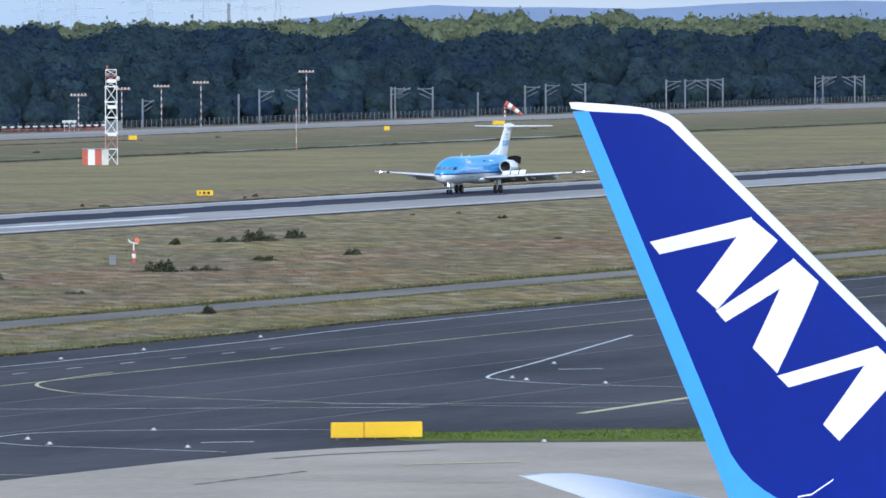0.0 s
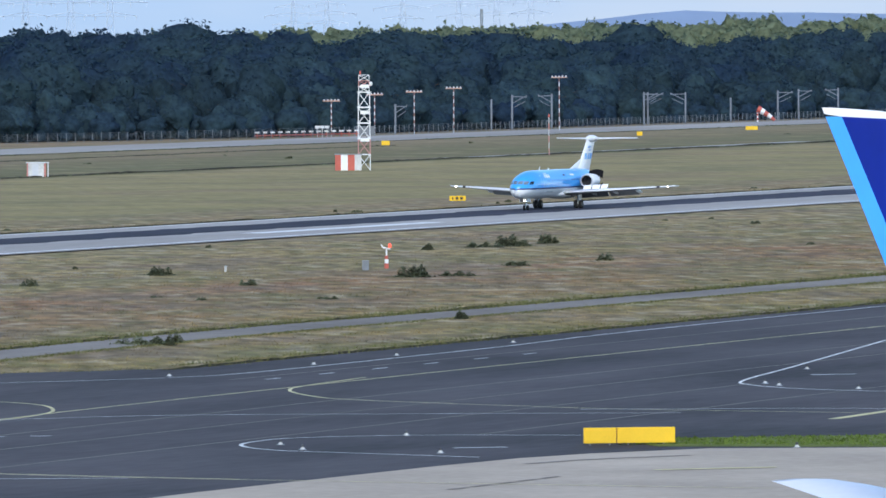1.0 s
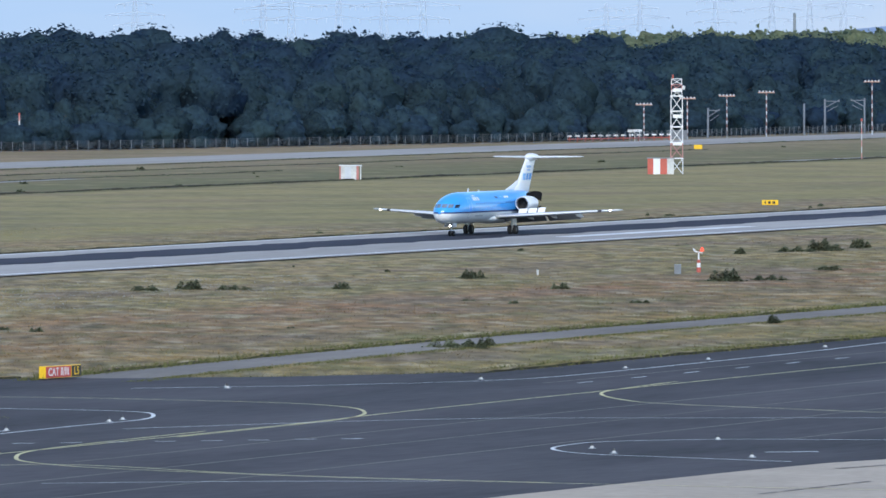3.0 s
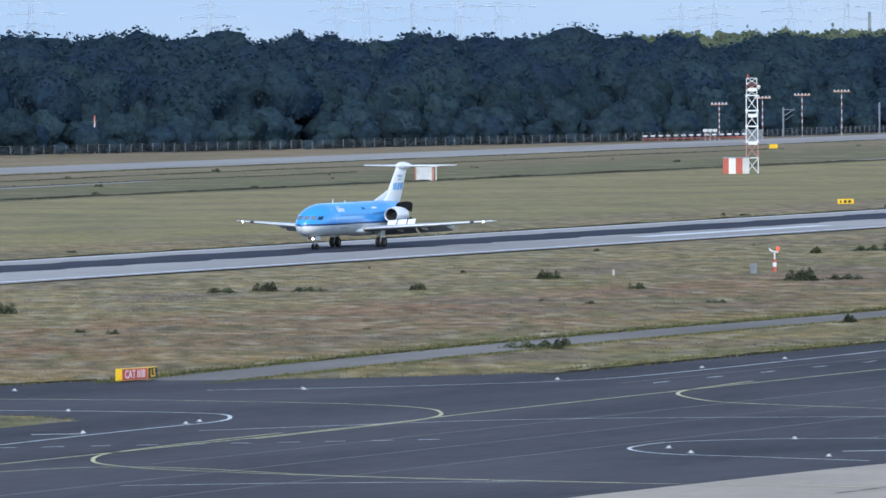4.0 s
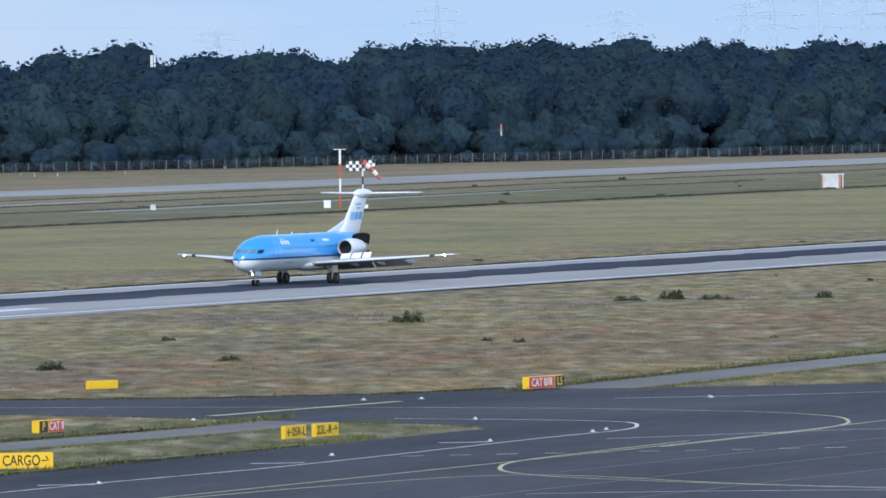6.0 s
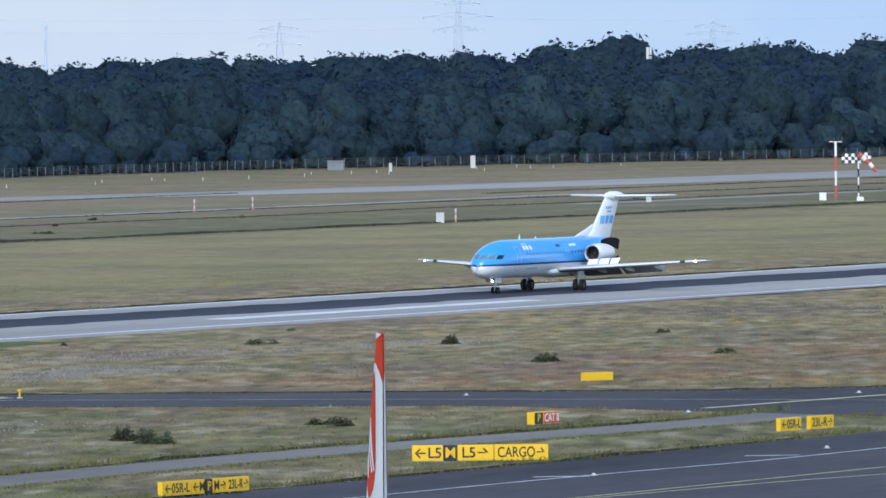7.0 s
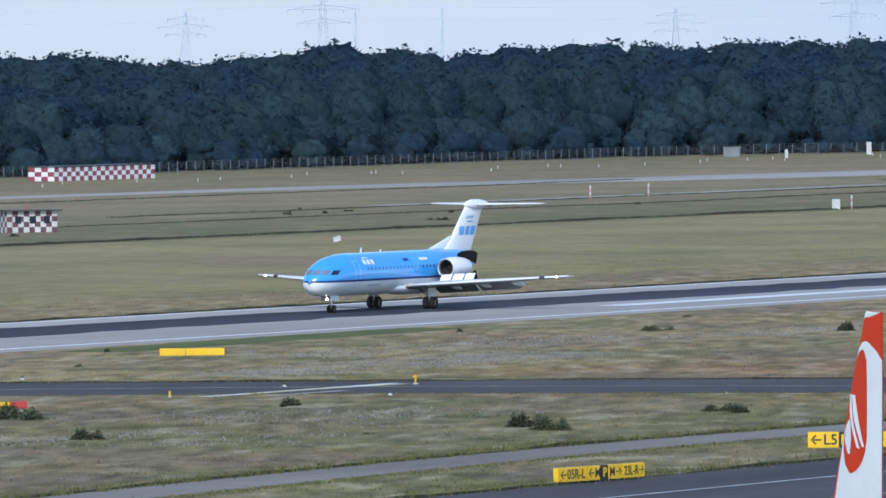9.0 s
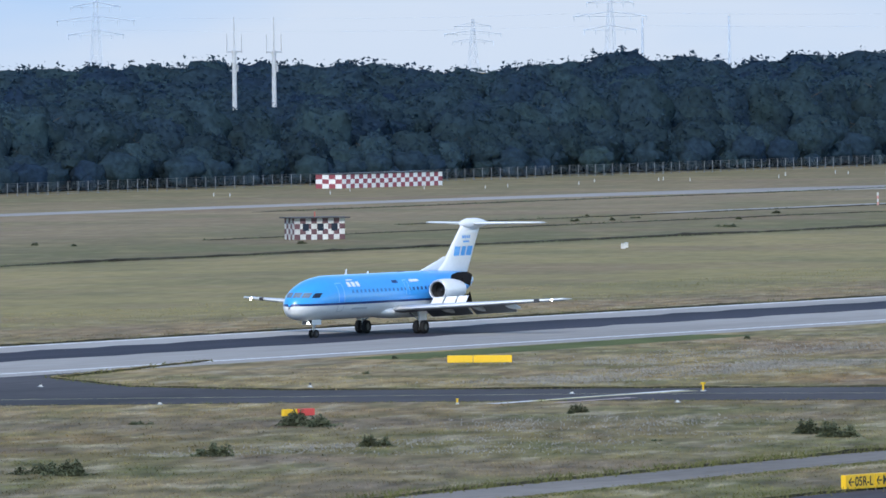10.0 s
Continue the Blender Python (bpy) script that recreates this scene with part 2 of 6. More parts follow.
M_GLASS = mat("tinted_glass", (0.02, 0.03, 0.05), 0.08, var=0.1)
# front panes: the sky's reflection is put into a paler base colour
M_WINDSCREEN = mat("glass_painted_with_sky", (0.17, 0.22, 0.28), 0.12, var=0.2)
M_SKY_BLUE = mat("sky_blue_paint", (0.055, 0.38, 0.86), 0.28, var=0.05, scale=0.6, coat=0.4)
M_DEEP_BLUE = mat("deep_blue_paint", (0.001, 0.017, 0.25), 0.35, var=0.08, scale=0.5, spec=0.22)
M_LIGHT_BLUE = mat("light_blue_paint", (0.05, 0.36, 0.95), 0.3, var=0.04, scale=0.5, coat=0.3)
M_NAVY = mat("navy_stripe", (0.006, 0.03, 0.16), 0.3, var=0.05)
M_FIN_RED = mat("fin_red_paint", (0.72, 0.05, 0.012), 0.86, var=0.06, scale=0.5)
M_SOOT = mat("sooty_black", (0.012, 0.012, 0.013), 0.95, var=0.2)
M_WINDOW_BLUE = mat("mid_window_blue", (0.02, 0.17, 0.5), 0.3, var=0.1)
M_ALU = mat("bare_aluminium", (0.62, 0.63, 0.65), 0.35, 0.7, var=0.08)
M_WING_GREY = mat("wing_grey", (0.58, 0.6, 0.62), 0.4, var=0.08)
M_DOOR_RIM = mat("pale_blue_rim", (0.3, 0.6, 0.9), 0.4, var=0.05)
# grey underside paint, darkened to hold the shade under wing and flaps
M_SHADED_UNDERSIDE = mat("shaded_wing_grey", (0.2, 0.21, 0.225), 0.5, var=0.12)
M_LAMP = glow("landing_light", (1.0, 0.96, 0.85), 7.0)
M_BARK = mat("bark", (0.11, 0.09, 0.07), 0.9, var=0.2)
# the wood's blue distance haze is put into these two leaf colours
M_LEAF = leaf_mat("hazy_oak_leaf", (0.023, 0.046, 0.086), (0.047, 0.084, 0.089), by_object=0.25)
M_WOOD_FAR = leaf_mat("hazy_canopy_leaf", (0.022, 0.045, 0.087), (0.047, 0.084, 0.090))
# sunlight on the distant wood is painted in as a paler green
M_SUNLIT_LEAF = leaf_mat("sunlit_far_leaf", (0.14, 0.18, 0.12), (0.22, 0.25, 0.14), size=2.0)
M_SHRUB = mat("shrub_leaf", (0.175, 0.19, 0.11), 0.9, thin=0.4, var=0.3, scale=1.5, by_object=0.25)
# the hills' blue is distance haze put into the base colour
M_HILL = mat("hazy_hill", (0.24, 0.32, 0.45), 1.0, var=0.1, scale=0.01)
M_TUFT_GREEN = mat("green_grass_blades", (0.2, 0.2, 0.075), 0.9, thin=0.4, var=0.25, scale=0.15, detail=0.5)
M_FLOWER = mat("white_flowers", (0.46, 0.42, 0.36), 0.9, thin=0.4, var=0.25, scale=1.0)


# ---- building helpers ----
def link(name, bm, material, parent=None, label="", smooth=False, bevel=0.0):
    me = bpy.data.meshes.new(name)
    if bevel:
        bmesh.ops.bevel(bm, geom=list(bm.edges), offset=bevel, segments=2, affect="EDGES", clamp_overlap=True)
    bmesh.ops.recalc_face_normals(bm, faces=bm.faces)
    for fc in bm.faces:
        fc.smooth = smooth
    bm.to_mesh(me)
    bm.free()
    me.materials.append(material)
    ob = new(name, me)
    if parent:
        ob.parent = parent
    if label:
        tagged(ob, label)
    return ob


def part(name, bm, material, parent, label="", smooth=False, bevel=0.0):
    return link(name, bm, material, parent, label, smooth, bevel)


def thing(name, m, label, category, group="", kind=""):
    ob = new(name)
    ob.empty_display_size = 0.3
    ob.matrix_world = m
    return tagged(ob, label, category, group, kind)


def box(sx, sy, sz, at=(0, 0, 0), rot=None, bm=None):
    """A block of that size whose base's middle is at `at`."""
    bm = bm or bmesh.new()
    m = Matrix.Translation(at) @ (rot or Matrix()) @ Matrix.Translation((0, 0, sz / 2)) @ Matrix.Diagonal((sx, sy, sz, 1))
    bmesh.ops.create_cube(bm, size=1, matrix=m)
    return bm


def rod(a, c, r1, r2=None, seg=8, bm=None):
    bm = bm or bmesh.new()
    a, c = Vector(a), Vector(c)
    q = (c - a).to_track_quat("Z", "Y").to_matrix().to_4x4()
    bmesh.ops.create_cone(bm, cap_ends=True, segments=seg, radius1=r1, radius2=r1 if r2 is None else r2, depth=(c - a).length,
                          matrix=Matrix.Translation((a + c) / 2) @ q)
    return bm


def rings(loops, closed=True, caps=True):
    """A skin over loops of points that all have the same count."""
    bm = bmesh.new()
    vs = [[bm.verts.new(p) for p in lp] for lp in loops]
    k = len(loops[0])
    for a, c in zip(vs, vs[1:]):
        for i in range(k if closed else k - 1):
            j = (i + 1) % k
            bm.faces.new((a[i], a[j], c[j], c[i]))
    if caps and closed:
        bm.faces.new(vs[0]), bm.faces.new(vs[-1])
    return bm


def foil(le, chord, thick, axis, n=9):
    """The outline of an aerofoil: leading edge le, chord along +x, thickness along axis."""
    le, axis, pts = Vector(le), Vector(axis), []
    xs = [(1 - math.cos(math.pi * i / n)) / 2 for i in range(n + 1)]
    half = [5 * thick * chord * (0.2969 * math.sqrt(x) - 0.126 * x - 0.3516 * x * x + 0.2843 * x ** 3 - 0.1015 * x ** 4) for x in xs]
    for x, h in zip(xs, half):
        pts.append(le + Vector((x * chord, 0, 0)) + axis * (h + 0.004))
    for x, h in list(zip(xs, half))[::-1][:-1]:
        pts.append(le + Vector((x * chord, 0, 0)) - axis * (h + 0.004))
    return pts


def slab(pts, z0, z1):
    """A flat slab over an outline in the plan."""
    bm = bmesh.new()
    lo, hi = [bm.verts.new((x, y, z0)) for x, y in pts], [bm.verts.new((x, y, z1)) for x, y in pts]
    bm.faces.new(hi), bm.faces.new(lo[::-1])
    for i in range(len(pts)):
        j = (i + 1) % len(pts)
        bm.faces.new((lo[i], lo[j], hi[j], hi[i]))
    bmesh.ops.triangulate(bm, faces=[fc for fc in bm.faces if len(fc.verts) > 4])
    return bm


def smooth_line(pts, steps=8):
    """A Catmull-Rom curve through points of the plan."""
    p = [Vector((*q, 0)) for q in pts]
    p = [2 * p[0] - p[1]] + p + [2 * p[-1] - p[-2]]
    out = []
    for i in range(1, len(p) - 2):
        a, c, d, e = p[i - 1:i + 3]
        for k in range(steps):
            t = k / steps
            out.append(0.5 * ((2 * c) + (d - a) * t + (2 * a - 5 * c + 4 * d - e) * t * t + (3 * c - a - 3 * d + e) * t ** 3))
    return out + [p[-2]]


def stripe(name, pts, width, material, z, label, parent=None, steps=8):
    """A painted line on the ground."""
    c = smooth_line(pts, steps)
    bm = bmesh.new()
    prev = None
    for i, q in enumerate(c):
        d = (c[min(i + 1, len(c) - 1)] - c[max(i - 1, 0)]).normalized()
        s = Vector((-d.y, d.x, 0)) * width / 2
        a, e = bm.verts.new((q.x - s.x, q.y - s.y, z)), bm.verts.new((q.x + s.x, q.y + s.y, z))
        if prev:
            bm.faces.new((prev[0], a, e, prev[1]))
        prev = (a, e)
    return tagged(link(name, bm, material, parent), label, "marking", kind="structure")


def lettering(text, size, material, parent, m, name="lettering"):
    cu = bpy.data.curves.new(name, "FONT")
    cu.body, cu.size, cu.align_x, cu.align_y, cu.extrude, cu.offset = text, size, "CENTER", "CENTER", 0.006, size * 0.012
    tmp = bpy.data.objects.new(name, cu)
    me = bpy.data.meshes.new_from_object(tmp)
    bpy.data.objects.remove(tmp)
    me.materials.clear()
    me.materials.append(material)
    ob = new(name, me)
    ob.parent = parent
    ob.matrix_local = m
    return ob


# ---- the airfield's ground ----
bm = bmesh.new()
for x0, x1, nx in ((-2600, 300, 8), (300, 2500, 40), (2500, 7000, 8)):
    bmesh.ops.create_grid(bm, x_segments=nx, y_segments=30, size=0.5,
                          matrix=Matrix.Translation(((x0 + x1) / 2, 2000, 0)) @ Matrix.Diagonal((x1 - x0, 6000, 1, 1)))
bmesh.ops.remove_doubles(bm, verts=bm.verts, dist=0.01)
tagged(link("ground", bm, M_GRASS), "wide airfield meadow of dry and green grass", "ground", kind="structure")

RWY = 409.0
tagged(link("runway", slab([(-400, 384.6), (800, 384.6), (900, 386.2), (3200, 386.2), (3200, 421.5), (-400, 421.5)], -0.3, 0.03), M_RUNWAY), "pale grey concrete runway crossing the grass", "runway", kind="structure")


def wavy_strip(name, x0, x1, y0, y1, z, material, label, amp=0.4, step=12.0, seed=1, category="marking", ends=None):
    """A long strip along x whose two edges waver a little."""
    rnd = random.Random(seed)
    n = int((x1 - x0) / step)
    b = bmesh.new()
    prev = None
    for i in range(n + 1):
        x = x0 + i * step
        mid = 0.0 if ends is None else ends(x)
        a, c = b.verts.new((x, y0 + mid + rnd.uniform(-amp, amp), z)), b.verts.new((x, y1 + mid + rnd.uniform(-amp, amp), z))
        if prev:
            b.faces.new((prev[0], a, c, prev[1]))
        prev = (a, c)
    return tagged(link(name, b, material), label, category, kind="structure")


wavy_strip("rubber_band", 300, 2600, 402.2, 413.5, 0.036, M_RUBBER, "dark tyre rubber band along the runway's middle", 0.8, 5.0)
for y in (388.0, 420.2):
    stripe("runway_edge_line", [(300, y), (2600, y)], 0.9, M_WHITE_LINE, 0.04, "white painted runway edge line", steps=2)
for x in (1060, 760, 480, 1700):
    for y in (396.5,):
        stripe("touchdown_mark", [(x, y), (x + 58, y)], 2.6, M_WHITE_LINE, 0.042, "broad white painted bar on the runway", steps=2)

# taxiway along the apron, the cross taxiway to the runway, the service path
tagged(link("taxiway", slab([(250, 180), (540, 180), (548, 60), (1600, 60), (1600, 251.5), (700, 251.5), (250, 246.5)], -0.3, 0.02), M_ASPHALT), "dark grey asphalt taxiway beside the apron", "taxiway", kind="structure")
LEFT = [(556, 245), (574, 248.5), (582, 256), (584, 266), (588, 276), (592, 290), (581, 324), (572, 341), (556, 366), (520, 390)]
RIGHT = [(640, 390), (607, 380), (594, 366), (591, 352), (599, 335), (612, 306), (619, 288), (628, 279), (640, 276), (640, 271), (646, 262), (654, 255), (668, 249)]
tagged(link("cross_taxiway", slab(LEFT + RIGHT, -0.3, 0.026), M_ASPHALT), "dark grey asphalt taxiway leading to the runway", "taxiway", kind="structure")
PATH_EAST = [(632, 270.6), (670, 273.4), (740, 276.3), (850, 275.2), (1500, 270)]
tagged(link("service_path", slab([(p.x, p.y - 3.1) for p in smooth_line(PATH_EAST, 6)] +
                                [(p.x, p.y + 3.1) for p in smooth_line(PATH_EAST, 6)[::-1]], -0.2, 0.022), M_OLD_ASPHALT),
       "narrow grey asphalt service path through grass", "path", kind="structure")
PATH_WEST = [(300, 256.5), (420, 262), (470, 265.8), (510, 268.1), (540, 267.5), (570, 265.6), (592, 266.5)]
tagged(link("service_path", slab([(p.x, p.y - 2.8) for p in smooth_line(PATH_WEST, 6)] + [(p.x, p.y + 2.8) for p in smooth_line(PATH_WEST, 6)[::-1]], -0.2, 0.022), M_OLD_ASPHALT),
       "narrow grey asphalt service path through grass", "path", kind="structure")
tagged(link("apron", slab([(-600, -400), (560, -400), (553, 110), (549.5, 165), (545, 178), (537.5, 182), (531, 183.8), (520, 184.8), (490, 186.2), (-600, 187)], -0.3, 0.024), M_CONCRETE), "pale beige concrete apron", "apron", kind="structure")
tagged(link("verge", slab([(546.8, 181.4), (550, 183.6), (557, 184), (566, 170), (582, 138), (600, 90), (555, 90), (550.2, 165)], -0.2, 0.05), mat("mown_grass", (0.13, 0.16, 0.04), 0.95, var=0.25, scale=1.0)), "strip of short green grass beside the apron", "grass", kind="structure")
stripe("lush_strip", [(648, 379), (664, 380), (682, 381), (704, 382)], 6.0, mat("lush_grass", (0.12, 0.14, 0.045), 0.95, var=0.25, scale=0.8), 0.012, "strip of short green grass beside the runway")
FAR_TAXI = [(600, 745), (1000, 720), (1250, 708), (1370, 683), (1500, 672), (1800, 668), (2150, 664), (2800, 655)]
fl = smooth_line(FAR_TAXI, 6)
wid = [5 + 9 * min(1, max(0, (p.x - 1230) / 130)) for p in fl]
tagged(link("far_taxiway", slab([(p.x, p.y - w) for p, w in zip(fl, wid)] + [(p.x, p.y + w) for p, w in zip(fl[::-1], wid[::-1])], -0.2, 0.03), M_FAR_CONCRETE), "pale concrete taxiway near the woods", "taxiway", kind="structure")
for x0, x1, y0, y1 in ((1250, 1420, 600, 606), (1600, 1800, 566, 570), (1150, 1330, 632, 636)):
    stripe("gravel_track", [(x0, y0), ((x0 + x1) / 2, y0 + 1), (x1, y1)], 4.0, M_FAR_CONCRETE, 0.02, "pale gravel track through grass")
stripe("drain_patch", [(1240, 590), (1252, 583), (1262, 575)], 9, M_OLD_ASPHALT, 0.02, "dark bare patch in grass")

# painted lines of the taxiways
YEL, WHI = "thin yellow painted taxiway line", "white painted taxiway line"
for pts in ([(260, 229.5), (532, 229.6), (600, 231.5), (700, 233), (900, 234), (1400, 236)],
            [(645, 233.6), (629.6, 232.1), (622, 230.2), (614, 226), (608, 221), (601, 209), (597, 200), (594, 184)],
            [(552, 229.3), (574, 229.9), (583, 231), (589.5, 233), (596.6, 236.8), (602, 243), (605.2, 252.8), (606.5, 262), (604, 285), (594, 320), (583, 342), (560, 375), (530, 398)],
            [(560, 231), (545, 230.5), (532.5, 229.5), (524.6, 227.2), (518.2, 223.6), (512.5, 216.7), (506.2, 202), (503, 187), (500, 160)],
            [(470, 229), (500, 227), (516, 222), (508, 206), (503.5, 189)],
            [(585, 183.6), (610, 184.6)], [(591, 275), (603, 274.4), (616, 273.6)], [(578, 327), (588, 327), (597, 326)]):
    stripe("taxi_line", pts, 0.24 if len(pts) > 3 else 0.7, M_YELLOW_LINE, 0.046, YEL)
stripe("faded_bar", [(573.3, 327.2), (586, 327.2), (598, 327.3)], 0.9, M_TAXI_WHITE, 0.044, "broad faded white bar painted across the taxiway", steps=2)
stripe("faded_bar", [(576.1, 324.2), (585.2, 324.0)], 0.8, mat("faded_pink_paint", (0.45, 0.36, 0.34), 0.85, var=0.25, scale=1.2), 0.044, "broad faded pink bar painted across the taxiway", steps=2)
for pts in ([(300, 238), (480, 240.2), (523, 239.3), (562, 240.9), (574, 241), (581, 242.9), (586, 246), (588.2, 252), (588.8, 262)],
            [(531, 186), (534.6, 194), (537.3, 199.7), (542.6, 203.6), (548.4, 204.8), (553.1, 204.2), (557.8, 199.4), (560, 190)],
            [(723.8, 223.3), (669.3, 212.8), (644.4, 208.1), (636.5, 205.0), (630, 198.7), (626.7, 190.4), (625, 184)],
            [(623, 262), (629.4, 254.4), (636, 249.4), (643, 245.6), (655, 244.0), (699.9, 245.2), (812, 249), (1300, 250)],
            [(562, 236.8), (580.7, 224.9), (587.4, 210), (592, 195)],
            [(495, 213), (499.5, 205.6), (503.5, 195)], [(596, 202.5), (600, 190), (601, 182)]):
    stripe("edge_line", pts, 0.24, M_TAXI_WHITE, 0.05, WHI)
for y, x0, x1 in ((196.2, 560, 760), (214.5, 480, 900), (221.8, 520, 840), (206.0, 470, 640), (240.8, 640, 1100)):
    stripe("tar_seam", [(x0, y), ((x0 + x1) / 2, y + 0.3), (x1, y)], 0.22, M_OLD_ASPHALT, 0.03, "thin pale seam in the asphalt", steps=4)
for i in range(10):
    a = Vector((537.2 + i * 1.66, 238.5 - i * 2.1))
    stripe("dash", [(a.x, a.y), (a.x + 0.75, a.y - 0.95)], 0.3, M_TAXI_WHITE, 0.052, "short white painted dash", steps=1)
for i in range(6):
    stripe("dash", [(640 + i * 10, 238.5), (643.0 + i * 10, 238.6)], 0.2, M_TAXI_WHITE, 0.052, "short white painted dash", steps=1)
for x, y in ((542, 191.3), (554.7, 244.0), (499.0, 242.0), (526.4, 242.6), (655, 207)):
    stripe("white_bar", [(x, y), (x + 1.7, y - 2.4)], 0.6, M_TAXI_WHITE, 0.054, "short broad white painted bar", steps=1)


stripe("apron_line", [(518.6, 172.2), (520.8, 169.8), (523, 167.2)], 0.9, M_YELLOW_LINE, 0.05, "broad yellow painted line on the apron")
for k in range(5):
    stripe("tar_seam", [(495 + k * 3.2, 175.0 - 0.1 * k), (497.4 + k * 3.2, 174.9 - 0.1 * k)], 0.35, M_OLD_ASPHALT, 0.045, "short dark tar mark on the apron", steps=1)
stripe("tar_seam", [(524, 181), (530, 179.5), (536, 176)], 0.5, M_OLD_ASPHALT, 0.045, "dark tar seam on the apron")


# ---- aircraft: the landing twin-jet ----
SECTIONS = [(-3.52, 2.28, 0.06), (-3.44, 2.29, 0.34), (-3.2, 2.34, 0.68), (-2.8, 2.43, 0.96), (-2.3, 2.55, 1.18), (-1.7, 2.66, 1.34), (-0.9, 2.78, 1.48), (0.1, 2.88, 1.58), (1.2, 2.94, 1.64), (2, 2.95, 1.65),
            (5, 2.95, 1.65), (9, 2.95, 1.65), (13, 2.95, 1.65), (15.5, 2.97, 1.63), (17.5, 3.1, 1.5), (19.7, 3.32, 1.22), (21.4, 3.52, 0.92), (22.8, 3.68, 0.55), (23.6, 3.75, 0.22)]
PAINT_Z = 2.58      # the height of the line between blue and white


def section(s):
    for (a, za, ra), (c, zc, rc) in zip(SECTIONS, SECTIONS[1:]):
        if s <= c:
            k = (s - a) / (c - a)
            return za + (zc - za) * k, ra + (rc - ra) * k
    return SECTIONS[-1][1:]


def skin(s, deg, off=0.0):
    """A point on the fuselage: s metres aft, deg above the horizontal on the port side (y negative)."""
    z, r = section(s)
    a = radians(deg)
    return Vector((s, -(r + off) * math.cos(a), z + (r + off) * math.sin(a)))


def line_deg(s, z):
    zc, r = section(s)
    return math.degrees(math.asin(min(1, max(-1, (z - zc) / r))))


def hull(z0, z1, n, off=0.0, s0=-9, s1=99, top=False, both=True):
    """The skin between two heights; top: over the crown from one side to the other."""
    ss = [q[0] for q in SECTIONS if s0 <= q[0] <= s1]
    loops = []
    for s in ss:
        a = line_deg(s, z0)
        c = 180 - a if top else line_deg(s, z1)
        loops.append([skin(s, a + (c - a) * i / n, off) for i in range(n + 1)])
    return rings(loops, closed=False)


def belly_skin(z, n):
    loops = []
    for q in SECTIONS:
        a = line_deg(q[0], z)
        loops.append([skin(q[0], a - (180 + 2 * a) * i / n) for i in range(n + 1)])
    return rings(loops, closed=False)


def pane(y0, y1, z0, z1, off=0.015, n=4):
    """A cockpit pane: the nose's skin between two offsets from the middle and two heights."""
    b = bmesh.new()
    g = []
    for i in range(n + 1):
        row = []
        for j in range(n + 1):
            y, z = y0 + (y1 - y0) * i / n, z0 + (z1 - z0) * j / n
            lo, hi = -3.5, 6.0
            for _ in range(40):
                s = (lo + hi) / 2
                zc, r = section(s)
                lo, hi = (lo, s) if r * r > y * y + (z - zc) ** 2 else (s, hi)
            zc, r = section(lo)
            d = Vector((-0.5, y, z - zc)).normalized() * off
            row.append(b.verts.new(Vector((lo, y, z)) + d))
        g.append(row)
    for i in range(n):
        for j in range(n):
            b.faces.new((g[i][j], g[i + 1][j], g[i + 1][j + 1], g[i][j + 1]))
    return b


def decal(s0, s1, d0, d1, off=0.012, n=4, lean=0.0):
    """A patch on the fuselage's skin with a thin edge."""
    b = bmesh.new()
    def grid(o):
        return [[b.verts.new(skin(s0 + (s1 - s0) * i / n + lean * j / n, d0 + (d1 - d0) * j / n, o)) for j in range(n + 1)] for i in range(n + 1)]
    g = grid(off)
    for i in range(n):
        for j in range(n):
            b.faces.new((g[i][j], g[i + 1][j], g[i + 1][j + 1], g[i][j + 1]))
    return b


def wing_pair(name, parent, root, tip, croot, ctip, thick, material, label=""):
    for side in (-1, 1):
        loops = []
        for k in (0, 0.25, 0.5, 0.75, 0.97, 1.0):
            p = Vector(root).lerp(Vector(tip), k)
            c = (croot + (ctip - croot) * k) * (0.8 if k == 1 else 1)
            loops.append(foil((p.x + (0.1 * ctip if k == 1 else 0), side * p.y, p.z), c, thick * (0.5 if k == 1 else 1), (0, 0, 1)))
        part(name, rings(loops), material, parent, label, smooth=True)


def wheel(parent, x, y, r, w, name="wheel"):
    b = bmesh.new()
    prof = [(0.55, 0.5), (0.86, 0.5), (0.97, 0.38), (1.0, 0.15), (1.0, -0.15), (0.97, -0.38), (0.86, -0.5), (0.55, -0.5)]
    loops = [[(x + r * pr * math.cos(2 * math.pi * i / 20), y + w * pw, r + r * pr * math.sin(2 * math.pi * i / 20)) for pr, pw in prof] for i in range(20)]
    vs = [[b.verts.new(p) for p in lp] for lp in loops]
    for i in range(20):
        for j in range(len(prof) - 1):
            b.faces.new((vs[i][j], vs[(i + 1) % 20][j], vs[(i + 1) % 20][j + 1], vs[i][j + 1]))
    t = part(name, b, M_TYRE, parent, smooth=True)
    part("hub", rod((x, y - w * 0.4, r), (x, y + w * 0.4, r), r * 0.56, seg=14), M_DARK, t)
    return t


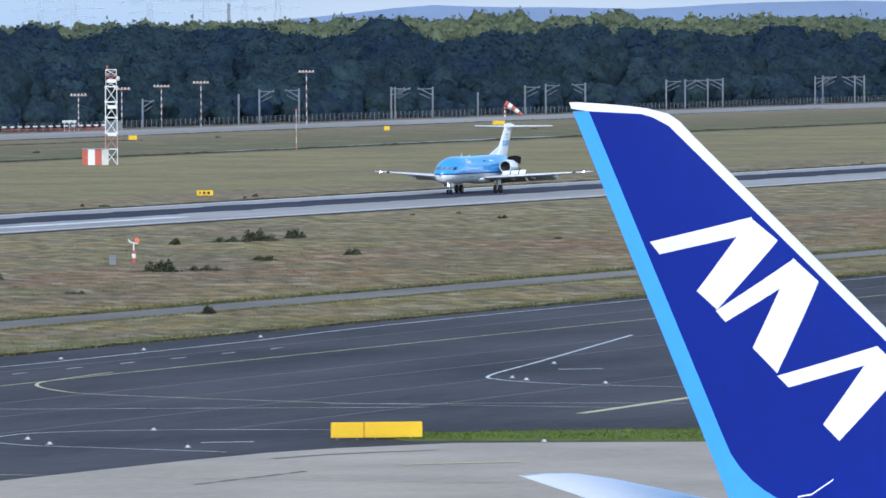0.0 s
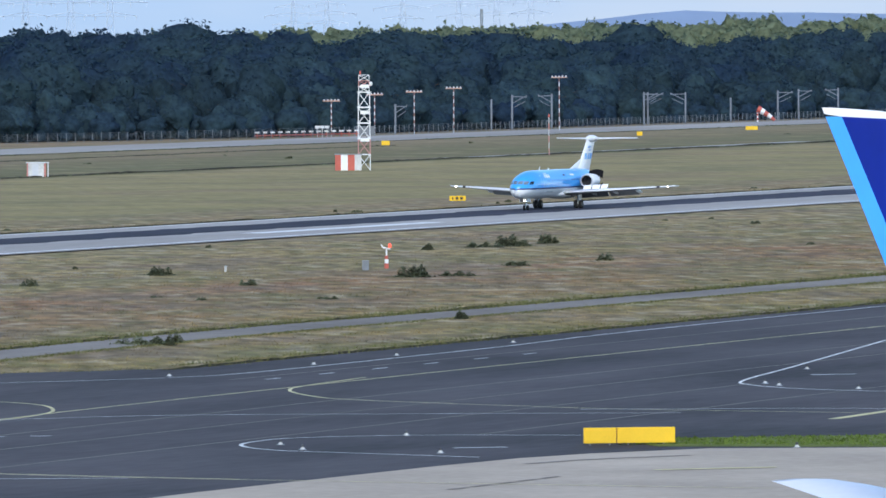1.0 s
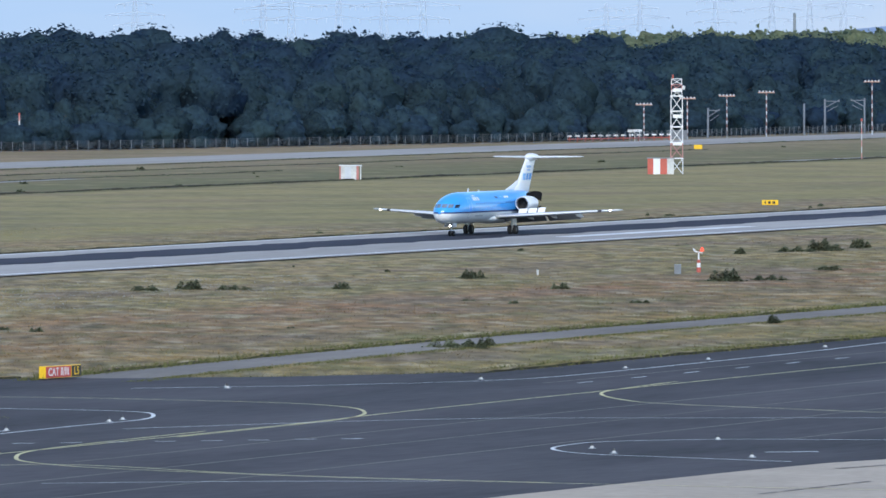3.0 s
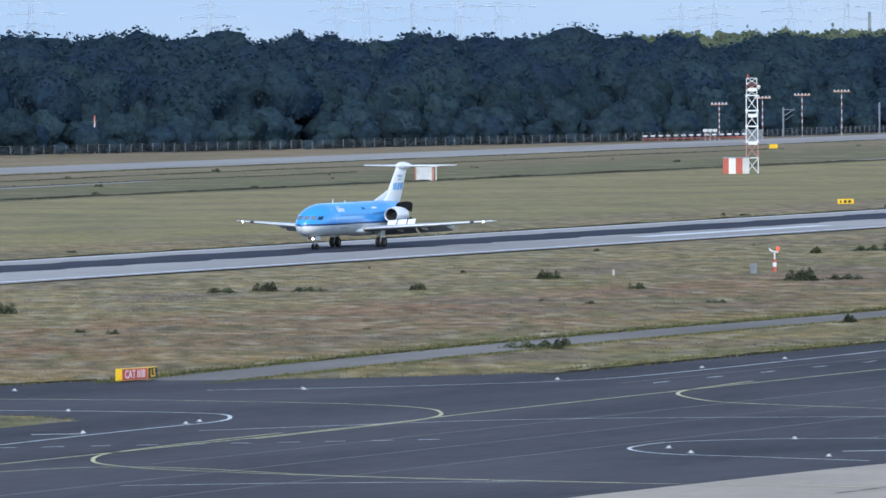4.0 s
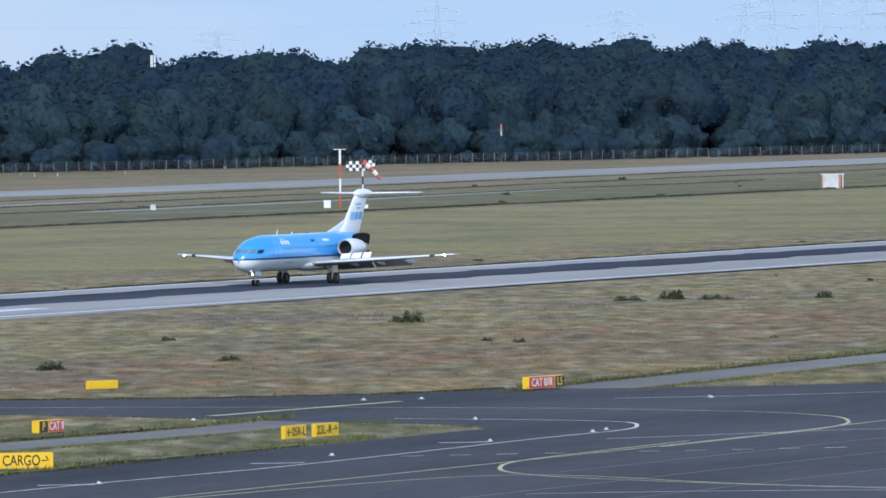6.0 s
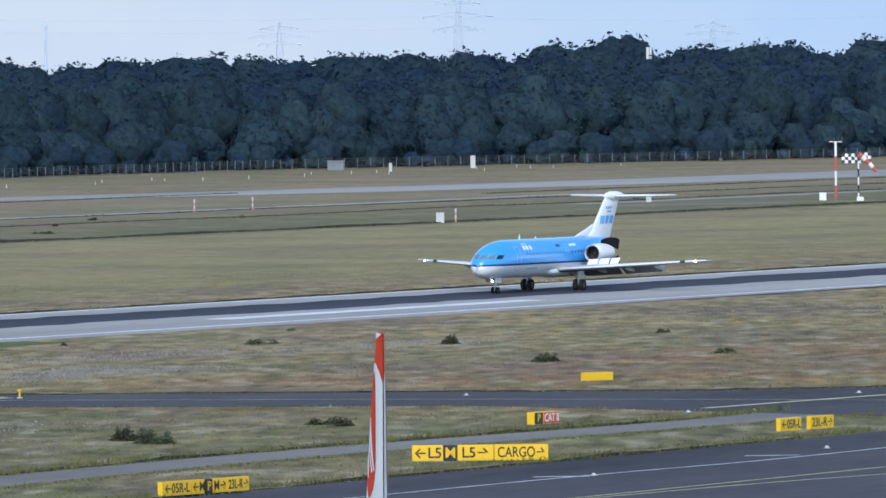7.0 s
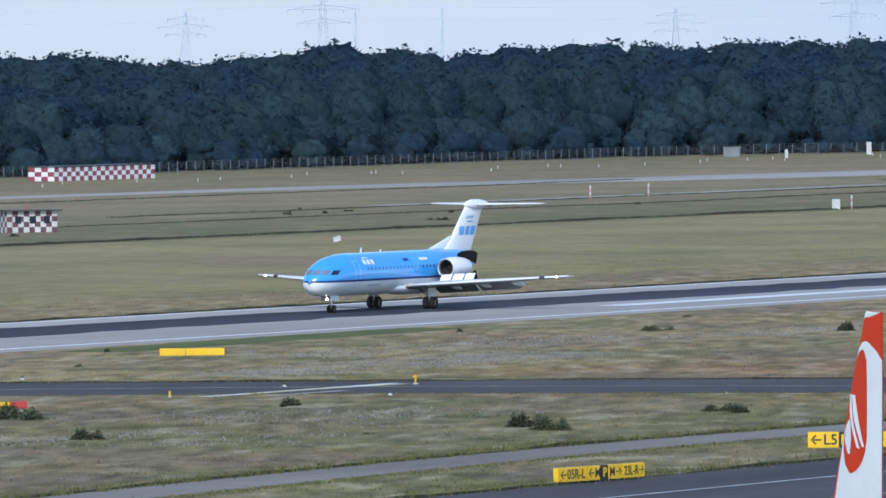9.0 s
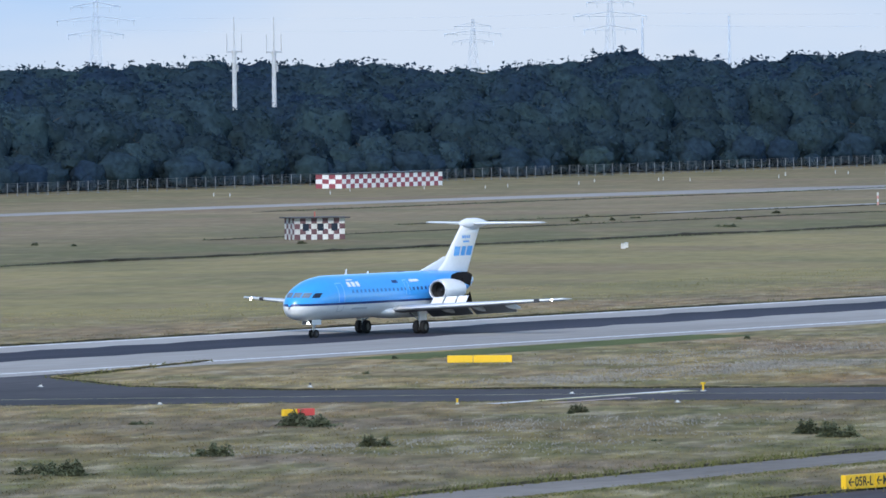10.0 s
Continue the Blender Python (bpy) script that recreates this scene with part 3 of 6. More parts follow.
def build_jet():
    jet = thing("jet_airliner", Matrix(), "sky-blue and white twin-engined jet airliner braking on the runway", "aircraft")
    # skins: white belly, navy line, blue upper body
    part("upper_fuselage", hull(PAINT_Z, 0, 26, top=True), M_SKY_BLUE, jet, "glossy sky-blue upper fuselage", smooth=True)
    part("belly", belly_skin(PAINT_Z - 0.14, 20), M_WHITE, jet, "white lower fuselage", smooth=True)
    for q in (0, 1):
        b = hull(PAINT_Z - 0.15, PAINT_Z + 0.01, 2, 0.006)
        if q:
            bmesh.ops.scale(b, vec=(1, -1, 1), verts=b.verts)
        part("stripe", b, M_NAVY, jet, "navy blue stripe", smooth=True)
    part("tail_cone", rings([[skin(s, 360 * i / 16, 0.004) for i in range(16)] for s in (22.2, 22.8, 23.6)]), M_WHITE, jet, smooth=True)
    # belly fairing under the wing
    fair = [(7.0, 0.3, 0.2), (8.5, 1.3, 0.45), (11, 1.65, 0.62), (14, 1.65, 0.62), (16, 1.2, 0.45), (17.3, 0.3, 0.2)]
    part("wing_fairing", rings([[(s, w * math.cos(2 * math.pi * i / 16), 1.75 + h * math.sin(2 * math.pi * i / 16)) for i in range(16)] for s, w, h in fair]), M_WHITE, jet, smooth=True)
    # cockpit windows
    for sd in (-1, 1):
        for y0, y1, z0, z1 in ((0.06, 0.58, 3.06, 3.42), (0.66, 1.04, 3.04, 3.40), (1.14, 1.36, 3.02, 3.36)):
            part("windscreen", pane(sd * y0, sd * y1, z0, z1), M_GLASS if y0 > 1.1 else M_WINDSCREEN, jet, "cockpit window")
    for side in (0, 1):
        for i in range(21):
            s = 3.0 + i * 0.6
            d0, d1 = (11, 19) if side == 0 else (161, 169)
            part("cabin_window", decal(s, s + 0.26, d0, d1, 0.01, 2), M_NAVY if i > 12 else M_WINDOW_BLUE, jet)
    # doors: thin outlines
    for s0, s1, bottom in ((1.0, 1.85, -38), (10.9, 11.5, 0)):
        split = line_deg(s0, PAINT_Z)
        d = part("door", decal(s0, s1, max(bottom, split), 42, 0.01, 12), M_LIGHT_BLUE if s0 < 5 else M_SKY_BLUE, jet, "closed cabin door")
        edges = [(s0, s0 + 0.07, split if s0 < 5 else bottom, 42), (s1 - 0.07, s1, split if s0 < 5 else bottom, 42), (s0, s1, 39.5, 42)]
        for q0, q1, e0, e1 in edges:
            part("door_seal", decal(q0, q1, e0, e1, 0.016, 12), M_DOOR_RIM, d)
        if s0 < 5:
            part("door_panel", decal(s0, s1, bottom, split - 7, 0.01, 12), M_WHITE, d, "white lower door panel")
            for q0, q1, e0, e1 in ((s0, s0 + 0.06, bottom, split - 7), (s1 - 0.06, s1, bottom, split - 7), (s0, s1, bottom, bottom + 2)):
                part("door_seal", decal(q0, q1, e0, e1, 0.016, 10), M_WING_GREY, d)
    # plain blocks in place of the company's marks
    for s in (2.65, 3.3, 3.95):
        part("mark_block", decal(s, s + 0.48, 28, 43, 0.014), M_WHITE, jet, "small white block")
    part("mark_bar", decal(2.9, 3.9, 48, 52, 0.014), M_WHITE, jet, "small white bar")
    part("mark_bar", decal(9.3, 10.1, 33, 42, 0.014), M_NAVY, jet, "small dark flag patch")
    part("mark_bar", decal(11.9, 13.3, 34, 42, 0.014), M_WHITE, jet, "short white bar")
    part("mark_bar", decal(3.2, 5.4, -34, -28, 0.014), M_WING_GREY, jet, "grey bar")
    # wings with flaps down and lift dumpers up
    wing_pair("wing", jet, (9.2, 0.9, 1.85), (14.1 - 1.0, 14.04, 2.6), 4.9, 1.35, 0.12, M_WING_GREY, "pale grey swept wing")
    for side in (-1, 1):
        def on(k, f):
            p = Vector((9.2, 0.9, 1.85)).lerp(Vector((13.1, 14.04, 2.6)), k)
            return Vector((p.x + f * (4.9 - 3.55 * k), side * p.y, p.z))
        le = rings([[on(k, -0.006) + Vector((0, 0, 0.05)), on(k, 0.07) + Vector((0, 0, 0.225 - 0.13 * k)), on(k, 0.08) + Vector((0, 0, 0.02)), on(k, -0.006) + Vector((0, 0, -0.04))] for k in (0.06, 0.4, 0.7, 0.99)])
        part("leading_edge", le, M_WHITE, jet, "white leading edge", smooth=True)
        under = []
        for k in (0.04, 0.3, 0.6, 0.98):
            ring, c = foil((0, 0, 0), 4.9 - 3.55 * k, 0.12, (0, 0, 1)), on(k, 0.0)
            under.append([c + p + Vector((0, 0, -0.012)) for p in ring[10:]])
        part("wing_underside", rings(under, closed=False), M_SHADED_UNDERSIDE, jet, "grey wing underside with shade painted in", smooth=True)
        for k0, k1 in ((0.06, 0.33), (0.35, 0.62)):
            fl_ = rings([[on(k, 0.93) + Vector((0, 0, -0.05)), on(k, 1.15) + Vector((0, 0, -0.66)), on(k, 1.14) + Vector((0, 0, -0.74)), on(k, 0.9) + Vector((0, 0, -0.2))] for k in (k0, k1)])
            part("flap", fl_, M_SHADED_UNDERSIDE, jet, "lowered wing flap")
        for k0, k1 in ((0.13, 0.20), (0.21, 0.28), (0.29, 0.35)):
            sp = rings([[on(k, 0.70) + Vector((0, 0, 0.18)), on(k, 0.82) + Vector((0, 0, 0.72)), on(k, 0.835) + Vector((0, 0, 0.70)), on(k, 0.715) + Vector((0, 0, 0.16))] for k in (k0, k1)])
            part("lift_dumper", sp, M_WHITE, jet, "raised white spoiler panel")
        for k in (0.22, 0.42, 0.63):
            p = on(k, 0.95)
            part("flap_fairing", rings([[(p.x + dx, p.y + w * math.cos(a), p.z - 0.28 + dz + w * 1.2 * math.sin(a)) for a in [2 * math.pi * i / 10 for i in range(10)]] for dx, w, dz in ((-1.5, 0.03, 0.05), (-0.8, 0.15, 0), (0.1, 0.17, -0.08), (0.9, 0.04, -0.2))]), M_WING_GREY, jet, smooth=True)
        lt = on(0.93, 0.02)
        b = bmesh.new()
        bmesh.ops.create_uvsphere(b, u_segments=12, v_segments=8, radius=0.085, matrix=Matrix.Translation(lt + Vector((-0.08, 0, -0.02))))
        part("wing_light", b, M_LAMP, jet, "lit wingtip landing light", smooth=True)
        part("wing_mark", rings([[on(k, 0.002) + Vector((-0.06, 0, 0.1)), on(k, 0.002) + Vector((-0.06, 0, -0.1)), on(k, 0.08) + Vector((0, 0, -0.1)), on(k, 0.08) + Vector((0, 0, 0.14))] for k in (0.83, 0.86)]), M_DARK, jet)
        # engines on the rear body
        ey, ez = side * 2.75, 3.2
        prof = [(16.55, 0.76), (16.5, 0.81), (16.6, 0.87), (17.0, 0.93), (18.0, 0.95), (18.9, 0.9), (19.5, 0.8), (19.85, 0.72)]
        E0 = -2.85
        ring_at = lambda s, r, n=24: [(s + E0, ey + 0.88 * r * math.cos(2 * math.pi * i / n), ez + 0.88 * r * math.sin(2 * math.pi * i / n)) for i in range(n)]
        nac = part("engine", rings([ring_at(s, r) for s, r in prof], caps=False), M_WHITE, jet, "white engine nacelle", smooth=True)
        part("intake_lip", rings([ring_at(s, r) for s, r in ((16.75, 0.70), (16.56, 0.74), (16.49, 0.80), (16.6, 0.875))], caps=False), M_ALU, nac, "bare metal intake lip", smooth=True)
        part("intake_duct", rings([ring_at(s, r) for s, r in ((16.74, 0.74), (17.3, 0.72), (17.5, 0.7))], caps=False), M_DARK, nac, smooth=True)
        part("fan", rings([ring_at(s, r) for s, r in ((17.45, 0.71), (17.4, 0.3), (17.1, 0.02))], caps=False), M_DARK, nac, "dark fan", smooth=True)
        for sg in (-1, 1):
            shell = []
            for q, dz in ((0.0, 0.45), (0.25, 0.85), (0.45, 1.28)):
                shell.append([(17.3 + q * 0.7 - 0.3 * math.sin(radians(a)) ** 2, ey + 0.9 * math.sin(radians(a)), ez + sg * (dz - 0.3 * (1 - math.cos(radians(a))))) for a in range(-80, 81, 16)])
            door = part("reverser_door", rings(shell, closed=False), M_SOOT, nac, "opened black-lined thrust reverser door", smooth=True)
            back = [[(p[0] + 0.09, p[1], p[2] + sg * 0.02) for p in lp] for lp in shell]
            part("reverser_skin", rings(back, closed=False), M_SOOT, jet, smooth=True)
            part("reverser_arm", rod((16.9, ey, ez + sg * 0.6), (17.45, ey, ez + sg * 0.8), 0.07), M_SOOT, nac)
        part("exhaust", rings([ring_at(s, r) for s, r in ((19.84, 0.71), (19.86, 0.62), (19.3, 0.6))], caps=False), M_DARK, nac, smooth=True)
        part("pylon", rings([foil((15.2, side * 1.2, 3.2), 2.7, 0.1, (0, 0, 1)), foil((15.2, side * 2.0, 3.2), 2.7, 0.1, (0, 0, 1))]), M_WHITE, jet, smooth=True)
        # main gear
        gx, gy = 11.54, side * 2.52
        leg = part("main_gear", rod((gx, gy, 0.5), (gx - 0.1, side * 2.35, 2.0), 0.11, seg=12), M_WING_GREY, jet, "main landing gear leg")
        part("side_stay", rod((gx, gy, 0.9), (gx + 0.1, side * 1.3, 1.7), 0.06), M_GREY, leg)
        part("gear_door", box(1.1, 0.05, 0.9, (gx, side * 2.72, 1.0)), M_WHITE, leg)
        for dy in (-0.3, 0.3):
            wheel(leg, gx, gy + dy, 0.5, 0.36)
    # fin, tailplane, dorsal fillet
    lv = [(4.15, 17.6, 22.9), (4.6, 18.3, 23.15), (5.2, 19.4, 23.5), (6.2, 20.4, 24.05), (7.2, 21.4, 24.65), (7.95, 22.15, 25.1)]
    part("fin", rings([foil((a, 0, z), c - a, 0.10, (0, 1, 0)) for z, a, c in lv]), M_WHITE, jet, "white fin", smooth=True)
    part("dorsal_fillet", rings([foil((a, 0, z), 20.6 - a, 0.04, (0, 1, 0)) for z, a in ((4.4, 15.0), (4.75, 16.3), (5.3, 18.4), (5.6, 19.4))]), M_WHITE, jet, smooth=True)
    part("bullet", rings([[(s, r * 0.9 * math.cos(2 * math.pi * i / 14), 8.02 + r * math.sin(2 * math.pi * i / 14)) for i in range(14)] for s, r in ((21.9, 0.03), (22.3, 0.26), (23.1, 0.42), (24.3, 0.42), (25.4, 0.28), (26.3, 0.04))]), M_WHITE, jet, smooth=True)
    wing_pair("tailplane", jet, (23.2, 0.1, 8.02), (25.4, 5.02, 8.06), 2.7, 1.25, 0.09, M_WHITE, "white tailplane")
    def fin_y(x, z):
        a, c = (float(np.interp(z, [q[0] for q in lv], [q[k] for q in lv])) for k in (1, 2))
        f = min(1, max(0, (x - a) / (c - a)))
        return 0.5 * (c - a) * (0.2969 * math.sqrt(f) - 0.126 * f - 0.3516 * f * f + 0.2843 * f ** 3 - 0.1015 * f ** 4) + 0.012

    def fin_patch(x0, x1, z0, z1, slant):
        """A four-cornered patch that follows the fin's skin on both sides, leaning aft by slant."""
        for sd in (-1, 1):
            b = bmesh.new()
            g = [[b.verts.new((x0 + (x1 - x0) * i / 3 + slant * j / 2, sd * fin_y(x0 + (x1 - x0) * i / 3 + slant * j / 2, z0 + (z1 - z0) * j / 2), z0 + (z1 - z0) * j / 2)) for j in range(3)] for i in range(4)]
            for i in range(3):
                for j in range(2):
                    b.faces.new((g[i][j], g[i + 1][j], g[i + 1][j + 1], g[i][j + 1]))
            part("mark_block", b, M_SKY_BLUE, jet, "small blue block")

    for x0, x1 in ((20.6, 21.45), (21.65, 22.35), (22.55, 23.5)):
        fin_patch(x0, x1, 5.62, 6.32, 0.3)
    fin_patch(22.1, 23.1, 6.62, 6.74, 0.05)
    for i in range(4):
        fin_patch(22.0 + i * 0.34, 22.22 + i * 0.34, 6.92, 7.14, 0.0)
    # nose gear, lamps, aerials
    leg = part("nose_gear", rod((0, 0, 0.3), (0.05, 0, 1.6), 0.075, seg=12), M_WING_GREY, jet, "nose landing gear leg")
    for dy in (-0.2, 0.2):
        wheel(leg, 0, dy, 0.31, 0.2)
    part("drag_stay", rod((0.02, 0, 0.75), (0.9, 0, 1.5), 0.045), M_GREY, leg)
    for sd in (-1, 1):
        part("gear_door", box(1.3, 0.04, 0.5, (-0.3, sd * 0.42, 0.98)), M_WHITE, leg)
    b = bmesh.new()
    bmesh.ops.create_uvsphere(b, u_segments=12, v_segments=8, radius=0.1, matrix=Matrix.Translation((-1.35, -0.35, 1.12)))
    part("nose_light", b, M_LAMP, jet, "lit landing light under the nose", smooth=True)
    part("lamp_housing", rod((-1.3, -0.35, 1.12), (-0.8, -0.3, 1.35), 0.13, 0.1), M_DARK, jet)
    for s, hgt in ((4.6, 0.45), (7.8, 0.2)):
        part("aerial", rings([foil((s, 0, 4.58), 0.35, 0.12, (0, 1, 0), 5), foil((s + 0.2, 0, 4.58 + hgt), 0.15, 0.12, (0, 1, 0), 5)]), M_WHITE, jet)
    return jet


JET = build_jet()


# ---- aircraft: tail fins that stand over the apron ----
def along(rows, z):
    """Linear interpolation in a table of (z, value), z falling."""
    if z >= rows[0][0]:
        return rows[0][1]
    for (z0, a), (z1, c) in zip(rows, rows[1:]):
        if z >= z1:
            return a + (c - a) * (z - z0) / (z1 - z0)
    return rows[-1][1]


class Fin:
    """An upright fin in its aircraft's space: x forward, z up; tables of the leading and trailing edge by height."""

    def __init__(self, le, te, thick):
        self.le, self.te, self.thick = le, te, thick

    def half(self, u, z):
        a, c = along(self.le, z), along(self.te, z)
        ch = max(a - c, 0.02)
        x = min(max((a - u) / ch, 0), 1)
        return max(0.006, 5 * self.thick * ch * (0.2969 * math.sqrt(x) - 0.126 * x - 0.3516 * x * x + 0.2843 * x ** 3 - 0.1036 * x ** 4))

    def zone(self, name, parent, material, zs, u0, u1, off=0.0, sides=(-1, 1), n=8, label=""):
        """A stretch of the fin's skin between two lines u0(z), u1(z)."""
        b = bmesh.new()
        for sd in sides:
            prev = None
            for z in zs:
                a, c = u0(z), u1(z)
                row = [b.verts.new((a + (c - a) * (1 - math.cos(math.pi * i / n)) / 2, 0, z)) for i in range(n + 1)]
                for v in row:
                    v.co.y = sd * (self.half(v.co.x, z) + off)
                if prev:
                    for i in range(n):
                        b.faces.new((prev[i], prev[i + 1], row[i + 1], row[i]))
                prev = row
        return part(name, b, material, parent, label, smooth=True)

    def bar(self, name, parent, material, quad, off, sides=(-1, 1), n=6, label=""):
        """A four-cornered plain shape on the skin."""
        p = [Vector(q) for q in quad]
        b = bmesh.new()
        for sd in sides:
            g = []
            for i in range(n + 1):
                row = []
                for j in range(n + 1):
                    q = p[0].lerp(p[1], i / n).lerp(p[3].lerp(p[2], i / n), j / n)
                    row.append(b.verts.new((q.x, sd * (self.half(q.x, q.y) + off), q.y)))
                g.append(row)
            for i in range(n):
                for j in range(n):
                    b.faces.new((g[i][j], g[i + 1][j], g[i + 1][j + 1], g[i][j + 1]))
        return part(name, b, material, parent, label, smooth=True)


def body(parent, secs, material, name="fuselage"):
    part(name, rings([[(u, r * math.cos(2 * math.pi * i / 32), zc + r * math.sin(2 * math.pi * i / 32)) for i in range(32)] for u, zc, r in secs]), material, parent, smooth=True)


def surface(name, parent, root, tip, croot, ctip, thick, material):
    """A wing or tailplane half: leading edge points, chord running aft (x falling)."""
    loops = []
    for k in (0, 0.3, 0.6, 0.9, 0.98, 1.0):
        p = Vector(root).lerp(Vector(tip), k)
        c = croot + (ctip - croot) * k
        if k > 0.95:
            p.x -= c * (0.12 if k < 1 else 0.4)
            c *= 0.88 if k < 1 else 0.6
        loops.append(foil(p, -c, thick, (0, 0, 1)))
    return part(name, rings(loops), material, parent, smooth=True)


def undercarriage(parent, u, ys, z, r=0.65):
    for y in ys:
        leg = part("gear_leg", rod((u, y, r), (u, y, z), 0.2, seg=12), M_GREY, parent)
        for du in (-0.8, 0.8):
            for dy in (-0.6, 0.6):
                wheel(leg, u + du, y + dy, r, 0.5)


ZS = [20.79, 20.74, 20.69, 20.62, 20.55, 20.47, 20.38, 20.27, 20.16, 20.0, 19.8, 19.56, 19.2, 18.6, 17.8, 17, 16, 15, 14, 13, 12, 11.5, 11.1, 10.76, 10.5, 10.3, 9.8, 9.2]


def build_blue_tail():
    jet = thing("parked_airliner", pose(273.11, 81.45, 0, 0, 0, -53.1), "wide-body airliner with a deep-blue fin, white markings and light-blue rudder edge", "aircraft")
    le = [(20.79, -4.35), (20.74, -3.6), (20.69, -3.0), (20.62, -2.42), (20.47, -1.82), (20.27, -1.5), (19.89, -1.13), (14.74, 4.3), (9.2, 10.2)]
    te = [(20.79, -4.59), (10.3, -0.16), (9.2, 0.3)]
    fin = Fin(le, te, 0.085)
    inn = [(20.58, -4.45), (20.55, -4.06), (20.47, -2.62), (20.38, -2.3), (20.16, -1.86), (19.56, -1.22), (14.32, 4.3), (9.2, 9.7)]
    band = [(20.58, -4.45), (20.55, -4.05), (11.52, -0.15), (10.9, 0.28), (10.5, 0.8), (10.3, 1.12), (9.2, 4.2)]
    tez, lez = (lambda z: along(te, z)), (lambda z: along(le, z))
    innz = lambda z: max(along(inn, z), tez(z)) if z < 20.56 else tez(z)
    bandz = lambda z: min(max(along(band, z), tez(z)), innz(z)) if z < 20.56 else tez(z)
    part("fin_core", rings([foil((lez(z) - 0.03, 0, z), -(lez(z) - tez(z) - 0.05), 0.07, (0, 1, 0)) for z in (20.5, 20.0, 19, 17, 15, 13, 11, 9.2)]), M_DEEP_BLUE, jet)
    fin.zone("leading_edge", jet, M_WHITE, ZS, innz, lez, label="white leading edge and fin cap")
    fin.zone("fin", jet, M_DEEP_BLUE, [z for z in ZS if z < 20.57], bandz, innz, label="deep-blue fin panel")
    fin.zone("rudder_band", jet, M_LIGHT_BLUE, [z for z in ZS if z < 20.57], tez, bandz, label="light-blue trailing band")
    for q in (((-2.38, 17.10), (0.45, 17.73), (0.51, 17.31), (-2.11, 16.77)), ((0.40, 17.72), (1.18, 17.10), (-0.53, 15.29), (-1.09, 15.79)),
              ((-0.57, 15.26), (1.60, 16.60), (1.60, 16.05), (-0.30, 14.96)), ((1.60, 16.63), (2.32, 16.00), (1.13, 13.59), (0.45, 14.27)),
              ((1.13, 13.52), (3.95, 14.27), (3.90, 13.85), (1.45, 13.21)), ((3.95, 14.27), (4.68, 13.61), (2.85, 11.77), (2.40, 12.22))):
        fin.bar("mark_bar", jet, M_WHITE, q, 0.012, label="white slanted bar")
    part("mark_panel_line", rings([[(1.6, -0.47, 10.34), (1.6, -0.47, 10.30)], [(2.0, -0.47, 10.40), (2.0, -0.47, 10.36)], [(2.6, -0.5, 10.78), (2.6, -0.5, 10.74)]], closed=False), M_WHITE, jet)
    body(jet, [(-5.2, 8.7, 0.2), (-4.5, 8.6, 0.5), (-2, 8.4, 0.95), (2, 8.0, 1.6), (7, 7.5, 2.4), (13, 6.9, 2.95), (20, 6.6, 3.1), (46, 6.6, 3.1), (51, 6.4, 2.8), (55, 6.0, 2.0), (58, 5.6, 1.0), (59, 5.5, 0.2)], M_WHITE)
    surface("tailplane", jet, (5.6, 0.8, 8.9), (-0.6, 9.9, 10.55), 5.2, 2.0, 0.09, M_WHITE)
    surface("tailplane", jet, (5.6, -0.8, 8.9), (-0.6, -9.9, 9.9), 5.2, 2.0, 0.09, M_WHITE)
    for sd in (-1, 1):
        surface("wing", jet, (38, sd * 2.5, 5.2), (19, sd * 30, 8.0), 12.0, 2.4, 0.1, M_WING_GREY)
        e = part("engine", rings([[(u, sd * 10 + r * math.cos(2 * math.pi * i / 24), 3.0 + r * math.sin(2 * math.pi * i / 24)) for i in range(24)] for u, r in ((38.5, 1.5), (38.7, 1.7), (36.5, 1.85), (33.5, 1.4), (32, 0.8))]), M_WHITE, jet, smooth=True)
        part("engine_pylon", box(5, 0.4, 2.2, (34, sd * 10, 4.2)), M_WHITE, jet)
    undercarriage(jet, 27, (-5.4, 5.4), 5.6)
    undercarriage(jet, 52, (0,), 4.2)
    return jet


RED_TOP = 16.74


